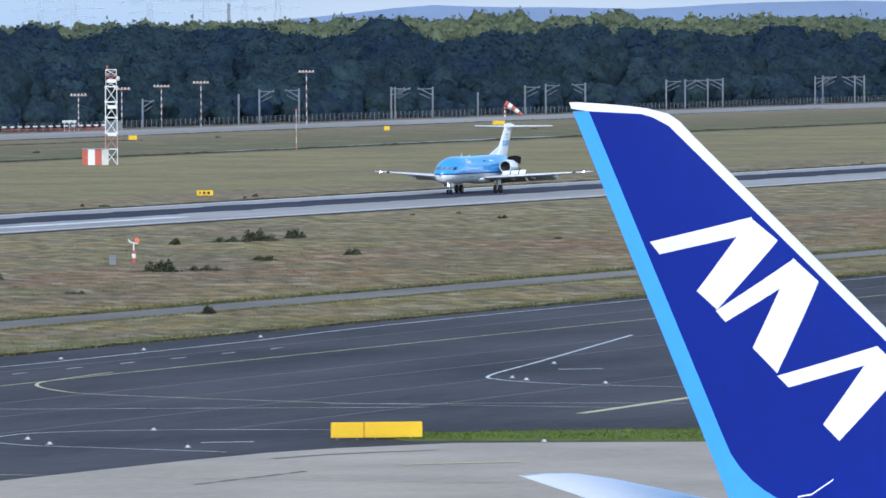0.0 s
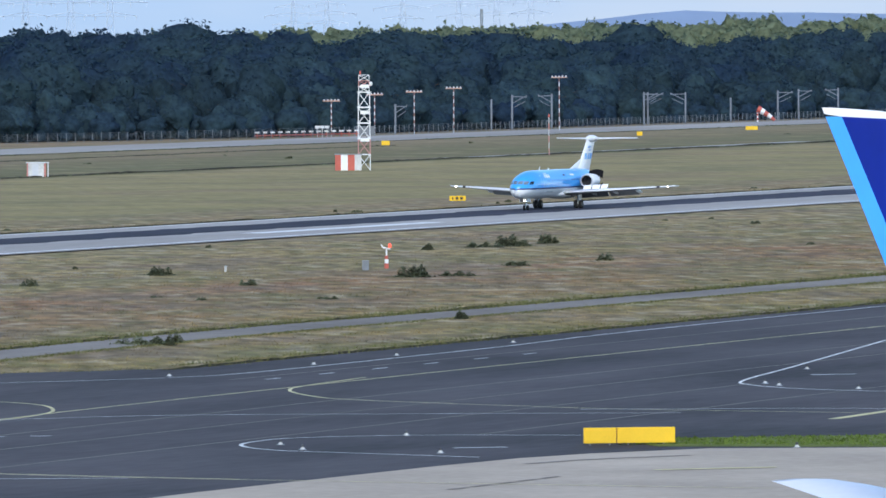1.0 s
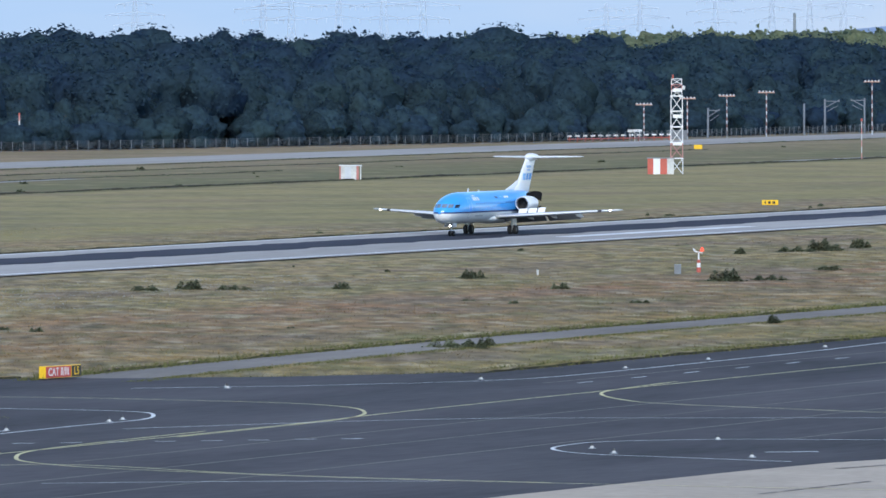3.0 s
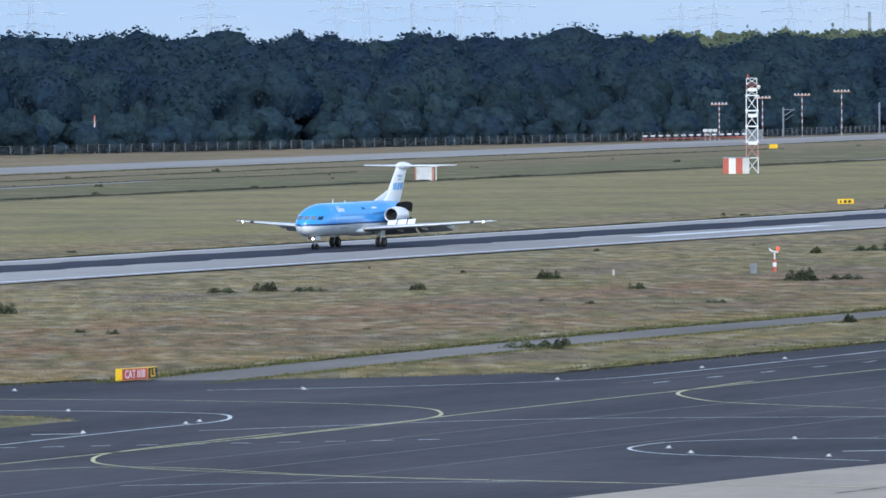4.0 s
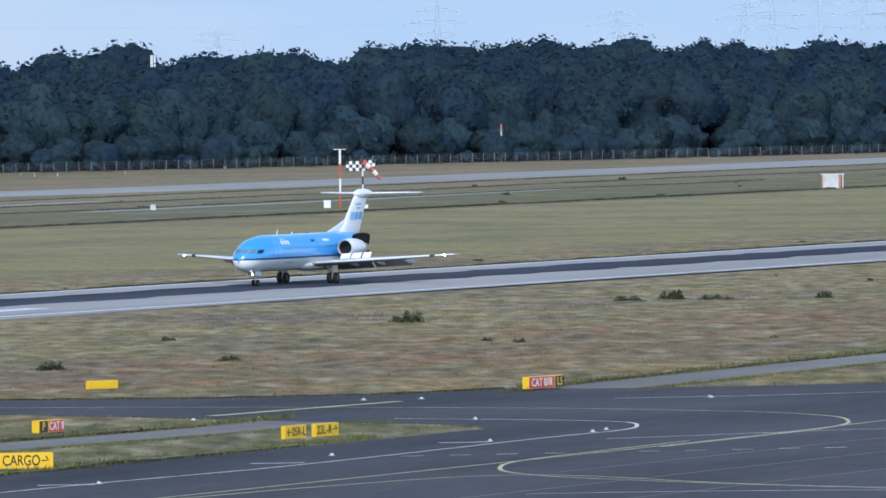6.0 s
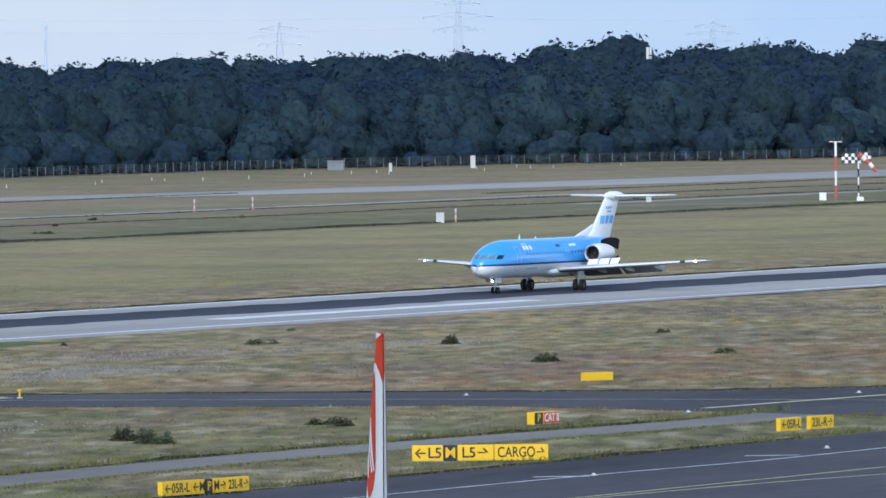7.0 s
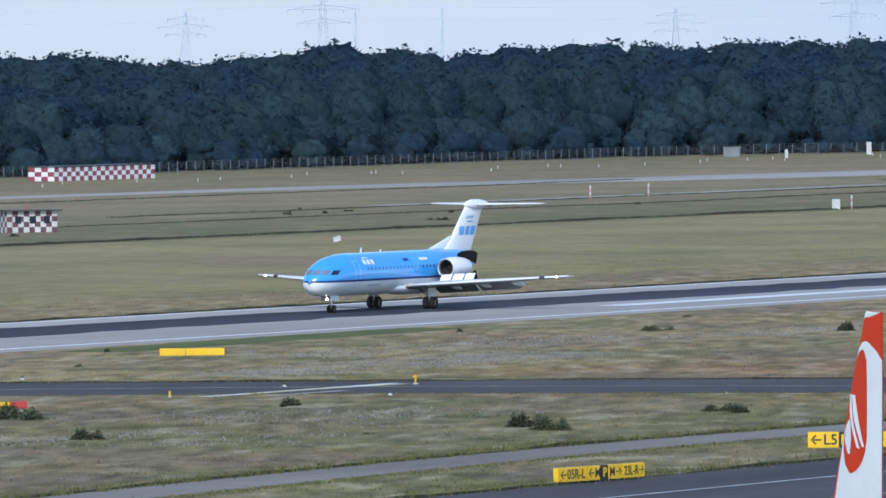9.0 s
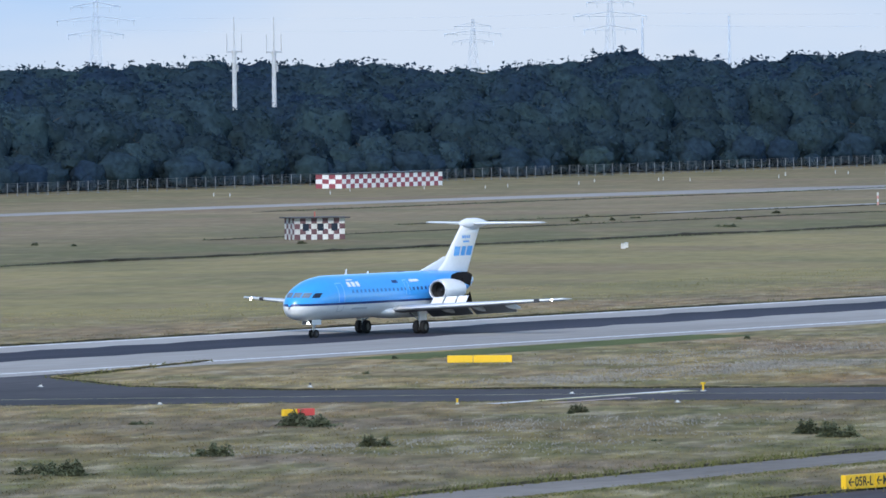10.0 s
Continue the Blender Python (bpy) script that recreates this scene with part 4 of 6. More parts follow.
def build_red_tail():
    jet = thing("taxiing_airliner", Matrix(), "white airliner taxiing, its red fin marked with white curves", "aircraft")
    T = RED_TOP
    le = [(T, 0.75), (T - 0.06, 0.95), (T - 0.2, 1.08), (T - 8.4, 8.0)]
    te = [(T, -0.9), (T - 8.4, -0.5)]
    fin = Fin(le, te, 0.085)
    lez, tez = (lambda z: along(le, z)), (lambda z: along(te, z))
    at = lambda f: (lambda z: lez(z) + (tez(z) - lez(z)) * (f(z) if callable(f) else f))
    zs = [T - q for q in (0, 0.03, 0.08, 0.2, 0.5, 0.9, 1.4, 2, 3, 4, 5, 6, 7, 8, 8.4)]
    fin.zone("fin", jet, M_FIN_RED, zs, tez, lez, n=14, label="glossy red fin")
    part("fin_cap", rings([[(lez(T) - 0.05, -0.05, T + 0.005), (lez(T) - 0.05, 0.05, T + 0.005)], [(tez(T), -0.03, T + 0.005), (tez(T), 0.03, T + 0.005)]], closed=False), M_FIN_RED, jet)
    tab = lambda *rows: (lambda z: along([(T - a, v) for a, v in rows], z))
    fin.zone("fin_cap", jet, M_WHITE, [T + 0.004, T - 0.05, T - 0.12, T - 0.2], lez, at(tab((0, 0.9), (0.12, 0.45), (0.2, 0.05))), 0.008, label="white fin cap", n=6)
    w0 = tab((0.66, 0.40), (0.7, 0.24), (0.85, 0.10), (1.2, 0.05), (1.9, 0.04), (2.6, 0.09), (4, 0.16), (8.4, 0.25))
    w1 = tab((0.66, 0.45), (0.7, 0.55), (0.85, 0.80), (1.05, 0.995), (8.4, 0.995))
    fin.zone("white_field", jet, M_WHITE, [T - q for q in (0.66, 0.7, 0.77, 0.85, 0.95, 1.05, 1.3, 1.7, 2, 2.5, 3, 3.6, 4.2, 5, 6, 7, 8.4)], at(w0), at(w1), 0.007, label="white curved field", n=12)
    r0 = tab((0.86, 0.30), (0.92, 0.18), (1.1, 0.08), (1.7, 0.03), (2.5, 0.10), (3.1, 0.18), (3.45, 0.30), (3.62, 0.42))
    r1 = tab((0.86, 0.36), (0.92, 0.42), (1.1, 0.52), (1.6, 0.60), (2.2, 0.66), (2.8, 0.70), (3.2, 0.68), (3.5, 0.58), (3.62, 0.48))
    fin.zone("red_oval", jet, M_FIN_RED, [T - q for q in (0.86, 0.89, 0.92, 1.0, 1.1, 1.3, 1.6, 1.9, 2.2, 2.5, 2.8, 3.1, 3.3, 3.45, 3.55, 3.62)], at(r0), at(r1), 0.014, label="red oval", n=8)
    for a0, a1, rows0, rows1 in ((1.88, 3.05, ((1.88, 0.08), (2.4, 0.25), (3.05, 0.52)), ((1.88, 0.17), (2.4, 0.33), (3.05, 0.58))),
                                 (1.88, 3.0, ((1.88, 0.19), (2.4, 0.36), (3.0, 0.62)), ((1.88, 0.30), (2.2, 0.42), (3.0, 0.67))),
                                 (2.45, 3.2, ((2.45, 0.22), (2.6, 0.15), (2.9, 0.19), (3.2, 0.33)), ((2.45, 0.26), (2.6, 0.31), (2.9, 0.37), (3.2, 0.38)))):
        fin.zone("white_petal", jet, M_WHITE, [T - (a0 + (a1 - a0) * i / 7) for i in range(8)], at(tab(*rows0)), at(tab(*rows1)), 0.02, label="white petal shape", n=4)
    body(jet, [(-4.0, 7.4, 0.2), (-2, 7.3, 0.6), (2, 7.0, 1.3), (8, 6.3, 2.2), (14, 5.8, 2.7), (20, 5.6, 2.82), (44, 5.6, 2.82), (48, 5.4, 2.5), (51, 5.0, 1.7), (53, 4.7, 0.9), (53.8, 4.6, 0.2)], M_WHITE)
    for sd in (-1, 1):
        surface("tailplane", jet, (5, sd * 0.8, 7.4), (0, sd * 9.7, 8.3), 5.2, 1.9, 0.09, M_WHITE)
        surface("wing", jet, (34, sd * 2.4, 4.4), (17, sd * 30, 7.0), 11.0, 2.2, 0.1, M_WING_GREY)
        part("engine", rings([[(u, sd * 9.4 + r * math.cos(2 * math.pi * i / 24), 2.6 + r * math.sin(2 * math.pi * i / 24)) for i in range(24)] for u, r in ((33.5, 1.2), (33.7, 1.4), (31.5, 1.5), (28.5, 1.1), (27.5, 0.6))]), M_WHITE, jet, smooth=True)
        part("engine_pylon", box(5, 0.35, 2.0, (29.5, sd * 9.4, 3.4)), M_WHITE, jet)
    undercarriage(jet, 24, (-5.2, 5.2), 4.6)
    undercarriage(jet, 47, (0,), 3.6)
    return jet


BLUE = build_blue_tail()
RED = build_red_tail()


# ---- woods, hills and far masts ----
def front(x):
    """Where the woods begin, by x."""
    return float(np.interp(x, [900, 1540, 1620, 1780, 1860, 2600], [805, 800, 768, 712, 692, 678]))


def unit_blob():
    b = bmesh.new()
    bmesh.ops.create_icosphere(b, subdivisions=3, radius=1.0)
    v = np.array([p.co[:] for p in b.verts])
    f = np.array([[q.index for q in fc.verts] for fc in b.faces])
    b.free()
    return v, f


BLOB_V, BLOB_F = unit_blob()


def crown(rnd, height, radius, sprays, leaf, low=-0.25, mid=0.5):
    """A crown: an uneven dome of boughs, frayed all over by small leaf sprays. Returns the dome's points and the sprays."""
    off = Vector(rnd.uniform(-50, 50, 3))

    def swell(p):
        q = Vector(p)
        return 0.92 + 0.32 * noise.noise(q * 1.5 + off) + 0.28 * noise.noise(q * 3.4 + off) + 0.14 * noise.noise(q * 8 + off)

    def placed(p, k):
        q = p * k[:, None]
        q[:, 2] = np.maximum(q[:, 2], low)
        return np.c_[q[:, :2] * radius, height * mid + np.where(q[:, 2] > 0, height * (1 - mid), height * mid) * q[:, 2]]

    dome = placed(BLOB_V, np.array([swell(p) for p in BLOB_V]))
    p = rnd.normal(0, 1, (sprays * 2, 3))
    p /= np.linalg.norm(p, axis=1)[:, None]
    p = p[p[:, 2] > low - 0.05][:sprays]
    k = len(p)
    ctr = placed(p, np.array([swell(q) for q in p]) * rnd.uniform(0.96, 1.09, k))
    n = p * np.array((1, 1, 0.5)) + np.array((0, 0, 0.1)) + rnd.normal(0, 0.4, (k, 3))
    n /= np.linalg.norm(n, axis=1)[:, None]
    t = np.cross(n, rnd.normal(0, 1, (k, 3)))
    t /= np.linalg.norm(t, axis=1)[:, None]
    b = np.cross(n, t)
    s = leaf * rnd.uniform(0.5, 1.35, (k, 1))
    s2 = s * rnd.uniform(0.5, 1.0, (k, 1))
    return dome, np.stack([ctr - t * s, ctr + t * s * 0.8 - b * s2, ctr + t * s * 0.4 + b * s2 * 1.3], 1).reshape(-1, 3)


def leafy_mesh(name, blobs, leaves, material, k=3):
    """One mesh of lobes (smooth) and leaves."""
    me = bpy.data.meshes.new(name)
    nb, nl = len(blobs) // len(BLOB_V), len(leaves) // k
    verts = np.concatenate([blobs, leaves]).astype(np.float32)
    tri = (BLOB_F[None] + (np.arange(nb) * len(BLOB_V))[:, None, None]).reshape(-1)
    quad = np.arange(nl * k) + len(blobs)
    nt = len(tri) // 3
    me.vertices.add(len(verts))
    me.vertices.foreach_set("co", verts.ravel())
    me.loops.add(len(tri) + len(quad))
    me.loops.foreach_set("vertex_index", np.concatenate([tri, quad]).astype(np.int32))
    me.polygons.add(nt + nl)
    me.polygons.foreach_set("loop_start", np.concatenate([np.arange(nt) * 3, nt * 3 + np.arange(nl) * k]).astype(np.int32))
    me.update(calc_edges=True)
    me.polygons.foreach_set("use_smooth", np.concatenate([np.ones(nt, bool), np.zeros(nl, bool)]))
    me.materials.append(material)
    return me


def quad_mesh(name, verts, material):
    return leafy_mesh(name, np.zeros((0, 3)), np.asarray(verts), material, 4)


def tree_kind(seed, height, radius, material, label):
    rnd = np.random.default_rng(seed)
    t = thing("tree", Matrix(), label, "tree", "trees at the wood's edge")
    b = rod((0, 0, 0), (0.15, 0.1, height * 0.5), 0.26, 0.16, 8)
    rod((0.15, 0.1, height * 0.5), (0.0, 0.2, height * 0.9), 0.16, 0.04, 6, b)
    for i in range(6):
        a, z = i * 1.05 + seed, height * (0.28 + 0.09 * i)
        rod((0.1, 0.1, z), (radius * 0.75 * math.cos(a), radius * 0.75 * math.sin(a), z + height * 0.16), 0.09, 0.025, 5, b)
    part("trunk", b, M_BARK, t)
    ob = new("crown", leafy_mesh("crown", *crown(rnd, height, radius, 1250, 0.22, -0.92), material))
    ob.parent = t
    return t


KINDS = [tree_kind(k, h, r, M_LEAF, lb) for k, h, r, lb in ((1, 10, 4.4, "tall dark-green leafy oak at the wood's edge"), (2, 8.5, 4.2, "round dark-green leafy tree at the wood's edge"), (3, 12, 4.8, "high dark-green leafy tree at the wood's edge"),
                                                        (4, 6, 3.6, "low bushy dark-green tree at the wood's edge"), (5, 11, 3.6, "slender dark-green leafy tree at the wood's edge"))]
rng = random.Random(7)
first = set()
x = 1225.0
while x < 2420:
    for row, kinds in ((0, (3, 1, 3, 1)), (1, (1, 0, 4, 2))):
        k = rng.choice(kinds)
        px = x + rng.uniform(-2.5, 2.5)
        m = Matrix.Translation((px, front(px) + 6 + row * 8 + rng.uniform(-3, 3), 0)) @ pose(0, 0, 0, 0, 0, rng.uniform(0, 360)) @ Matrix.Scale(rng.uniform(0.8, 1.2), 4)
        if k not in first:
            first.add(k)
            KINDS[k].matrix_world = m
        else:
            copy_thing(KINDS[k], m)
    x += rng.uniform(5.5, 8)


def woodland(name, count, az, dist, height, material, label, seed, per, leaf, spread=1.0):
    """A wood seen from far: thousands of crowns in one mesh."""
    rnd = np.random.default_rng(seed)
    base = [crown(rnd, 1.0, 0.36, per, leaf, -0.4, 0.6) for _ in range(9)]
    out = []
    for _ in range(count):
        a = math.radians(rnd.uniform(*az))
        if dist is None:
            px = 0.0
            depth = 12 + 210 * rnd.random() ** 1.2 if rnd.random() < 0.78 else rnd.uniform(15, 48)
            d = 1200.0
            for _k in range(30):
                d = (front(d * math.sin(a)) + depth) / math.cos(a)
                d = min(d, 4000)
            hh = (10.85 + 4.6 * min(1, depth / 100) - float(np.interp(math.degrees(a), [58, 60, 62, 64, 66, 68, 69.5, 70.5, 72, 74], [0.1, 0.4, -0.2, -1.6, -2.8, -2.5, -2.1, -1.2, -0.4, 0.9]))) * rnd.uniform(0.82, 1.07) * (1.12 if rnd.random() < 0.07 else 1.0)
        else:
            d = rnd.uniform(*dist)
            hh = (height + float(np.interp(math.degrees(a), [68, 70, 71, 73.5], [1.0, 3.4, 4.2, 4.6]) if count > 100 else 0)) * rnd.uniform(0.85, 1.1)
        px, py = d * math.sin(a), d * math.cos(a)
        hh += 1.3 * noise.noise(Vector((px * 0.012, py * 0.012, 3.0)))
        q = rnd.uniform(0, 6.28)
        c, s = math.cos(q), math.sin(q)
        turn = np.array(((c, s, 0), (-s, c, 0), (0, 0, 1)))
        wide = spread * rnd.uniform(0.85, 1.3)
        size, at_ = np.array((hh * wide, hh * wide, hh)), np.array((px, py, 0))
        vb, vl = base[rnd.integers(9)]
        out.append((vb @ turn * size + at_, vl @ turn * size + at_))
    ob = new(name, leafy_mesh(name, np.concatenate([q[0] for q in out]), np.concatenate([q[1] for q in out]), material))
    return tagged(ob, label, "woodland", kind="stuff")


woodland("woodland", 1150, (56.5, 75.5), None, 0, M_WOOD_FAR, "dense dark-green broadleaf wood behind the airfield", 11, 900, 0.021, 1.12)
woodland("far_woodland", 600, (68.6, 76), (3100, 3900), 12.0, M_SUNLIT_LEAF, "distant wood with sunlight painted into its paler leaves", 12, 200, 0.04, 1.2)
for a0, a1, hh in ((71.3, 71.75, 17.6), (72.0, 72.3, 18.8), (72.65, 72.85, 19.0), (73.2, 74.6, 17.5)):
    woodland("poplar_group", 26, (a0, a1), (3300, 3500), hh, M_SUNLIT_LEAF, "group of tall pale-green poplars", int(a0 * 10), 300, 0.032, 0.7)
under = []
for i in range(600):
    xx = 1225 + 1200 * i / 600
    hb = rng.uniform(1.6, 5.5)
    rb = np.random.default_rng(500 + i % 12)
    vb, vl = crown(rb, hb, hb * 0.62, 160, 0.18, -0.9)
    at_ = np.array((xx + rng.uniform(-2, 2), front(xx) + rng.uniform(-1.5, 12), 0))
    under.append((vb + at_, vl + at_))
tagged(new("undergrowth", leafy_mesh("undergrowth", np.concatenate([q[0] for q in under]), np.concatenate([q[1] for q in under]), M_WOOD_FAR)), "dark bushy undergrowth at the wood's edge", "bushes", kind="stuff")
# litter colour darkened to hold the shade beneath the trees
tagged(link("wood_floor", slab([(900, 812), (1540, 806), (1640, 768), (1790, 716), (1870, 697), (2700, 682), (4200, 682), (4200, 2600), (900, 2600)], -0.2, 0.05), mat("shaded_leaf_litter", (0.02, 0.028, 0.022), 1.0, var=0.2, spec=0.0)), "leaf litter under the wood, its shade painted dark", "ground", kind="structure")

b = bmesh.new()
prev = None
for i in range(121):
    az = 52 + i * 0.22
    a = radians(az)
    hgt = float(np.interp(az, [52, 60, 66, 69.2, 70.2, 71.0, 71.8, 72.3, 72.8, 73.6, 76, 79], [0, 0, 2, 3, 7, 16.5, 22.2, 21.5, 20, 23.4, 22, 19])) + 0.9 * noise.noise(Vector((az * 2.1, 0, 0)))
    p0, p1, p2 = (4700 * math.sin(a), 4700 * math.cos(a), -1.0), (4750 * math.sin(a), 4750 * math.cos(a), hgt), (4950 * math.sin(a), 4950 * math.cos(a), -1.0)
    row = [b.verts.new(p) for p in (p0, p1, p2)]
    if prev:
        b.faces.new((prev[0], row[0], row[1], prev[1])), b.faces.new((prev[1], row[1], row[2], prev[2]))
    prev = row
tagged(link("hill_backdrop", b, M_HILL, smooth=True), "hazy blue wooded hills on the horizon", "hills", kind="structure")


def lattice(parent, w0, w1, z0, z1, bays, r, mats, name="bracing"):
    """A square lattice mast: corner legs and the bracing of each bay, in the paints given turn by turn."""
    for i in range(bays):
        b = bmesh.new()
        za, zb = z0 + (z1 - z0) * i / bays, z0 + (z1 - z0) * (i + 1) / bays
        wa, wb = w0 + (w1 - w0) * i / bays, w0 + (w1 - w0) * (i + 1) / bays
        ca = [(sx * wa / 2, sy * wa / 2, za) for sx, sy in ((-1, -1), (1, -1), (1, 1), (-1, 1))]
        cb = [(sx * wb / 2, sy * wb / 2, zb) for sx, sy in ((-1, -1), (1, -1), (1, 1), (-1, 1))]
        for k in range(4):
            part("leg", rod(ca[k], cb[k], r, seg=5), mats[i % len(mats)], parent)
            rod(ca[k], cb[(k + 1) % 4], r * 0.7, seg=4, bm=b)
            rod(ca[(k + 1) % 4], cb[k], r * 0.7, seg=4, bm=b)
            rod(cb[k], cb[(k + 1) % 4], r * 0.8, seg=4, bm=b)
        tagged(part(name, b, mats[i % len(mats)], parent), kind="stuff")


# haze painted into the steel: colour drawn towards the sky's pale blue
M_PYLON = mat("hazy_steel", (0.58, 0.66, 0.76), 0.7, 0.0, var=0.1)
for az, dist, top in ((58.2, 3300, 33), (60.93, 3400, 33), (63.75, 3600, 34), (66.27, 3900, 33), (67.22, 4200, 31), (67.9, 4300, 34), (68.05, 3700, 35), (68.3, 4200, 35), (68.54, 3700, 35), (68.75, 3600, 35),
                      (69.9, 4400, 29), (70.3, 4300, 32), (70.6, 4200, 33), (70.8, 4400, 34), (70.98, 4200, 35), (69.72, 4500, 28), (60.2, 4400, 24.5), (62.8, 4400, 24.5), (65.1, 4500, 24)):
    a = radians(az)
    p = thing("power_pylon", pose(dist * math.sin(a), dist * math.cos(a), 0, 0, 0, -az + 20 * math.sin(az * 9)), "tall grey lattice power pylon beyond the wood", "pylon", "power pylons")
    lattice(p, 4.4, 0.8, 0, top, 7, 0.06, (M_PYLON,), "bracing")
    for k, wd in ((0.62, 9), (0.75, 12.5), (0.88, 8)):
        b = rod((-wd, 0, top * k), (wd, 0, top * k), 0.075, seg=4)
        for sd in (-1, 1):
            rod((sd * wd, 0, top * k), (0, 0, top * k + 1.5), 0.1, seg=4, bm=b)
            for q in (0.55, 0.97):
                rod((sd * wd * q, 0, top * k), (sd * wd * q, 0, top * k - 1.4), 0.1, seg=4, bm=b)
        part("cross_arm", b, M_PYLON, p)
# power lines
for (a0, d0), (a1, d1), zz in (((58.2, 3300), (60.93, 3400), 26), ((60.93, 3400), (63.75, 3600), 26), ((58.2, 3300), (60.93, 3400), 22), ((60.93, 3400), (63.75, 3600), 22), ((63.75, 3600), (66.27, 3900), 25)):
    p0, p1 = (Vector((d * math.sin(radians(a)), d * math.cos(radians(a)), zz)) for a, d in ((a0, d0), (a1, d1)))
    line = [p0.lerp(p1, i / 12) - Vector((0, 0, 5.0 * (i / 12) * (1 - i / 12))) for i in range(13)]
    b = rings([[q + Vector((0.03 * math.cos(a), 0, 0.03 * math.sin(a))) for a in (0.8, 2.4, 3.9, 5.5)] for q in line])
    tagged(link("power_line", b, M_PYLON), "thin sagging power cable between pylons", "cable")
for az, dist, top, r, material, lb in ((70.72, 3900, 23.4, 0.5, M_GREY, "tall slim grey factory chimney beyond the wood"), (61.1, 4300, 24.2, 0.4, M_PYLON, "pale slim chimney far beyond the wood"), (61.56, 4300, 25, 0.4, M_PYLON, "pale slim chimney far beyond the wood")):
    a = radians(az)
    c = thing("chimney", pose(dist * math.sin(a), dist * math.cos(a), 0), lb, "chimney")
    part("stack", rod((0, 0, 0), (0, 0, top), r * 1.3, r, 16), material, c)
    part("rim", rod((0, 0, top - 0.6), (0, 0, top + 0.1), r * 1.12, r * 1.12, 16), material, c)
M_PALE_STEEL = mat("pale_steel", (0.2, 0.215, 0.23), 0.6, var=0.15)
M_MAST_WHITE = mat("weathered_white_mast", (0.5, 0.52, 0.54), 0.6, var=0.12)
for x, y, top in ((1380, 831.4, 24.5), (1383, 826.3, 24.4)):
    m_ = thing("antenna_mast", pose(x, y, 0), "slim white radio mast rising from the wood", "mast", "radio masts")
    part("pole", rod((0, 0, 0), (0, 0, top - 5), 0.46, 0.3, 10), M_MAST_WHITE, m_)
    part("top_pole", rod((0, 0, top - 5), (0, 0, top), 0.13, 0.07, 8), M_MAST_WHITE, m_)
    part("arm", rod((-1.15, 0.66, top - 5.2), (1.15, -0.66, top - 5.2), 0.1), M_MAST_WHITE, m_)
    part("ring", rod((0, 0, top - 5.5), (0, 0, top - 5.1), 0.4, 0.4, 10), M_MAST_WHITE, m_)
    for sd in (-1, 1):
        part("rod_antenna", rod((sd * 1.1, -sd * 0.63, top - 5.4), (sd * 1.1, -sd * 0.63, top - 2.6), 0.09, 0.07), M_MAST_WHITE, m_)
    part("panel_antenna", box(0.25, 0.2, 1.0, (0.45, -0.3, top - 8.2)), M_MAST_WHITE, m_)
am = thing("antenna_mast", pose(1718.6, 810.3, 0), "radio mast with three white panels above the treetops", "mast")
part("pole", rod((0, 0, 0), (0, 0, 18.5), 0.3, 0.2, 10), M_GREY, am)
for i in range(3):
    part("panel_antenna", box(0.42, 0.25, 2.6, (-0.65 + i * 0.65, -0.5 + 0.3 * abs(i - 1), 16.3), pose(0, 0, 0, 0, 0, -25 + 25 * i)), M_SIGN_WHITE, am)


# the far sky: thin bright cloud over the horizon
def sky_mat():
    m = bpy.data.materials.new("far_sky")
    m.use_nodes = True
    n, l = m.node_tree.nodes, m.node_tree.links
    n.remove(n["Principled BSDF"])
    em = n.new("ShaderNodeEmission")
    tc, mp, tx, rp = n.new("ShaderNodeTexCoord"), n.new("ShaderNodeMapping"), n.new("ShaderNodeTexNoise"), n.new("ShaderNodeValToRGB")
    mp.inputs["Scale"].default_value = (0.0022, 0.0022, 0.010)
    tx.inputs["Scale"].default_value, tx.inputs["Detail"].default_value = 1.0, 5
    rp.color_ramp.elements[0].position, rp.color_ramp.elements[1].position = 0.38, 0.64
    rp.color_ramp.elements[0].color, rp.color_ramp.elements[1].color = (*SKY_LOW, 1), (*SKY_CLOUD, 1)
    l.new(tc.outputs["Object"], mp.inputs[0]), l.new(mp.outputs[0], tx.inputs[0]), l.new(tx.outputs[0], rp.inputs[0])
    l.new(rp.outputs[0], em.inputs[0]), l.new(em.outputs[0], n["Material Output"].inputs[0])
    return m


SKY_LOW, SKY_CLOUD = (0.268, 0.372, 0.535), (0.37, 0.425, 0.515)
b, prev = bmesh.new(), None
for i in range(61):
    a = radians(46 + i * 0.7)
    row = [b.verts.new((4970 * math.sin(a), 4970 * math.cos(a), z)) for z in (-2, 60, 140, 300)]
    if prev:
        for j in range(3):
            b.faces.new((prev[j], row[j], row[j + 1], prev[j + 1]))
    prev = row
tagged(link("sky_backdrop", b, sky_mat(), smooth=True), "pale blue sky with thin white cloud", "sky", kind="structure")


# ---- signs, masts, huts, lights and the fence ----
def facing(a, c):
    """The pose of a thing whose left end stands at a and right end at c, seen from the terrace; its face looks along -y."""
    return pose((a[0] + c[0]) / 2, (a[1] + c[1]) / 2, 0.0, 0, 0, math.degrees(math.atan2(c[1] - a[1], c[0] - a[0]))), math.hypot(c[0] - a[0], c[1] - a[1])


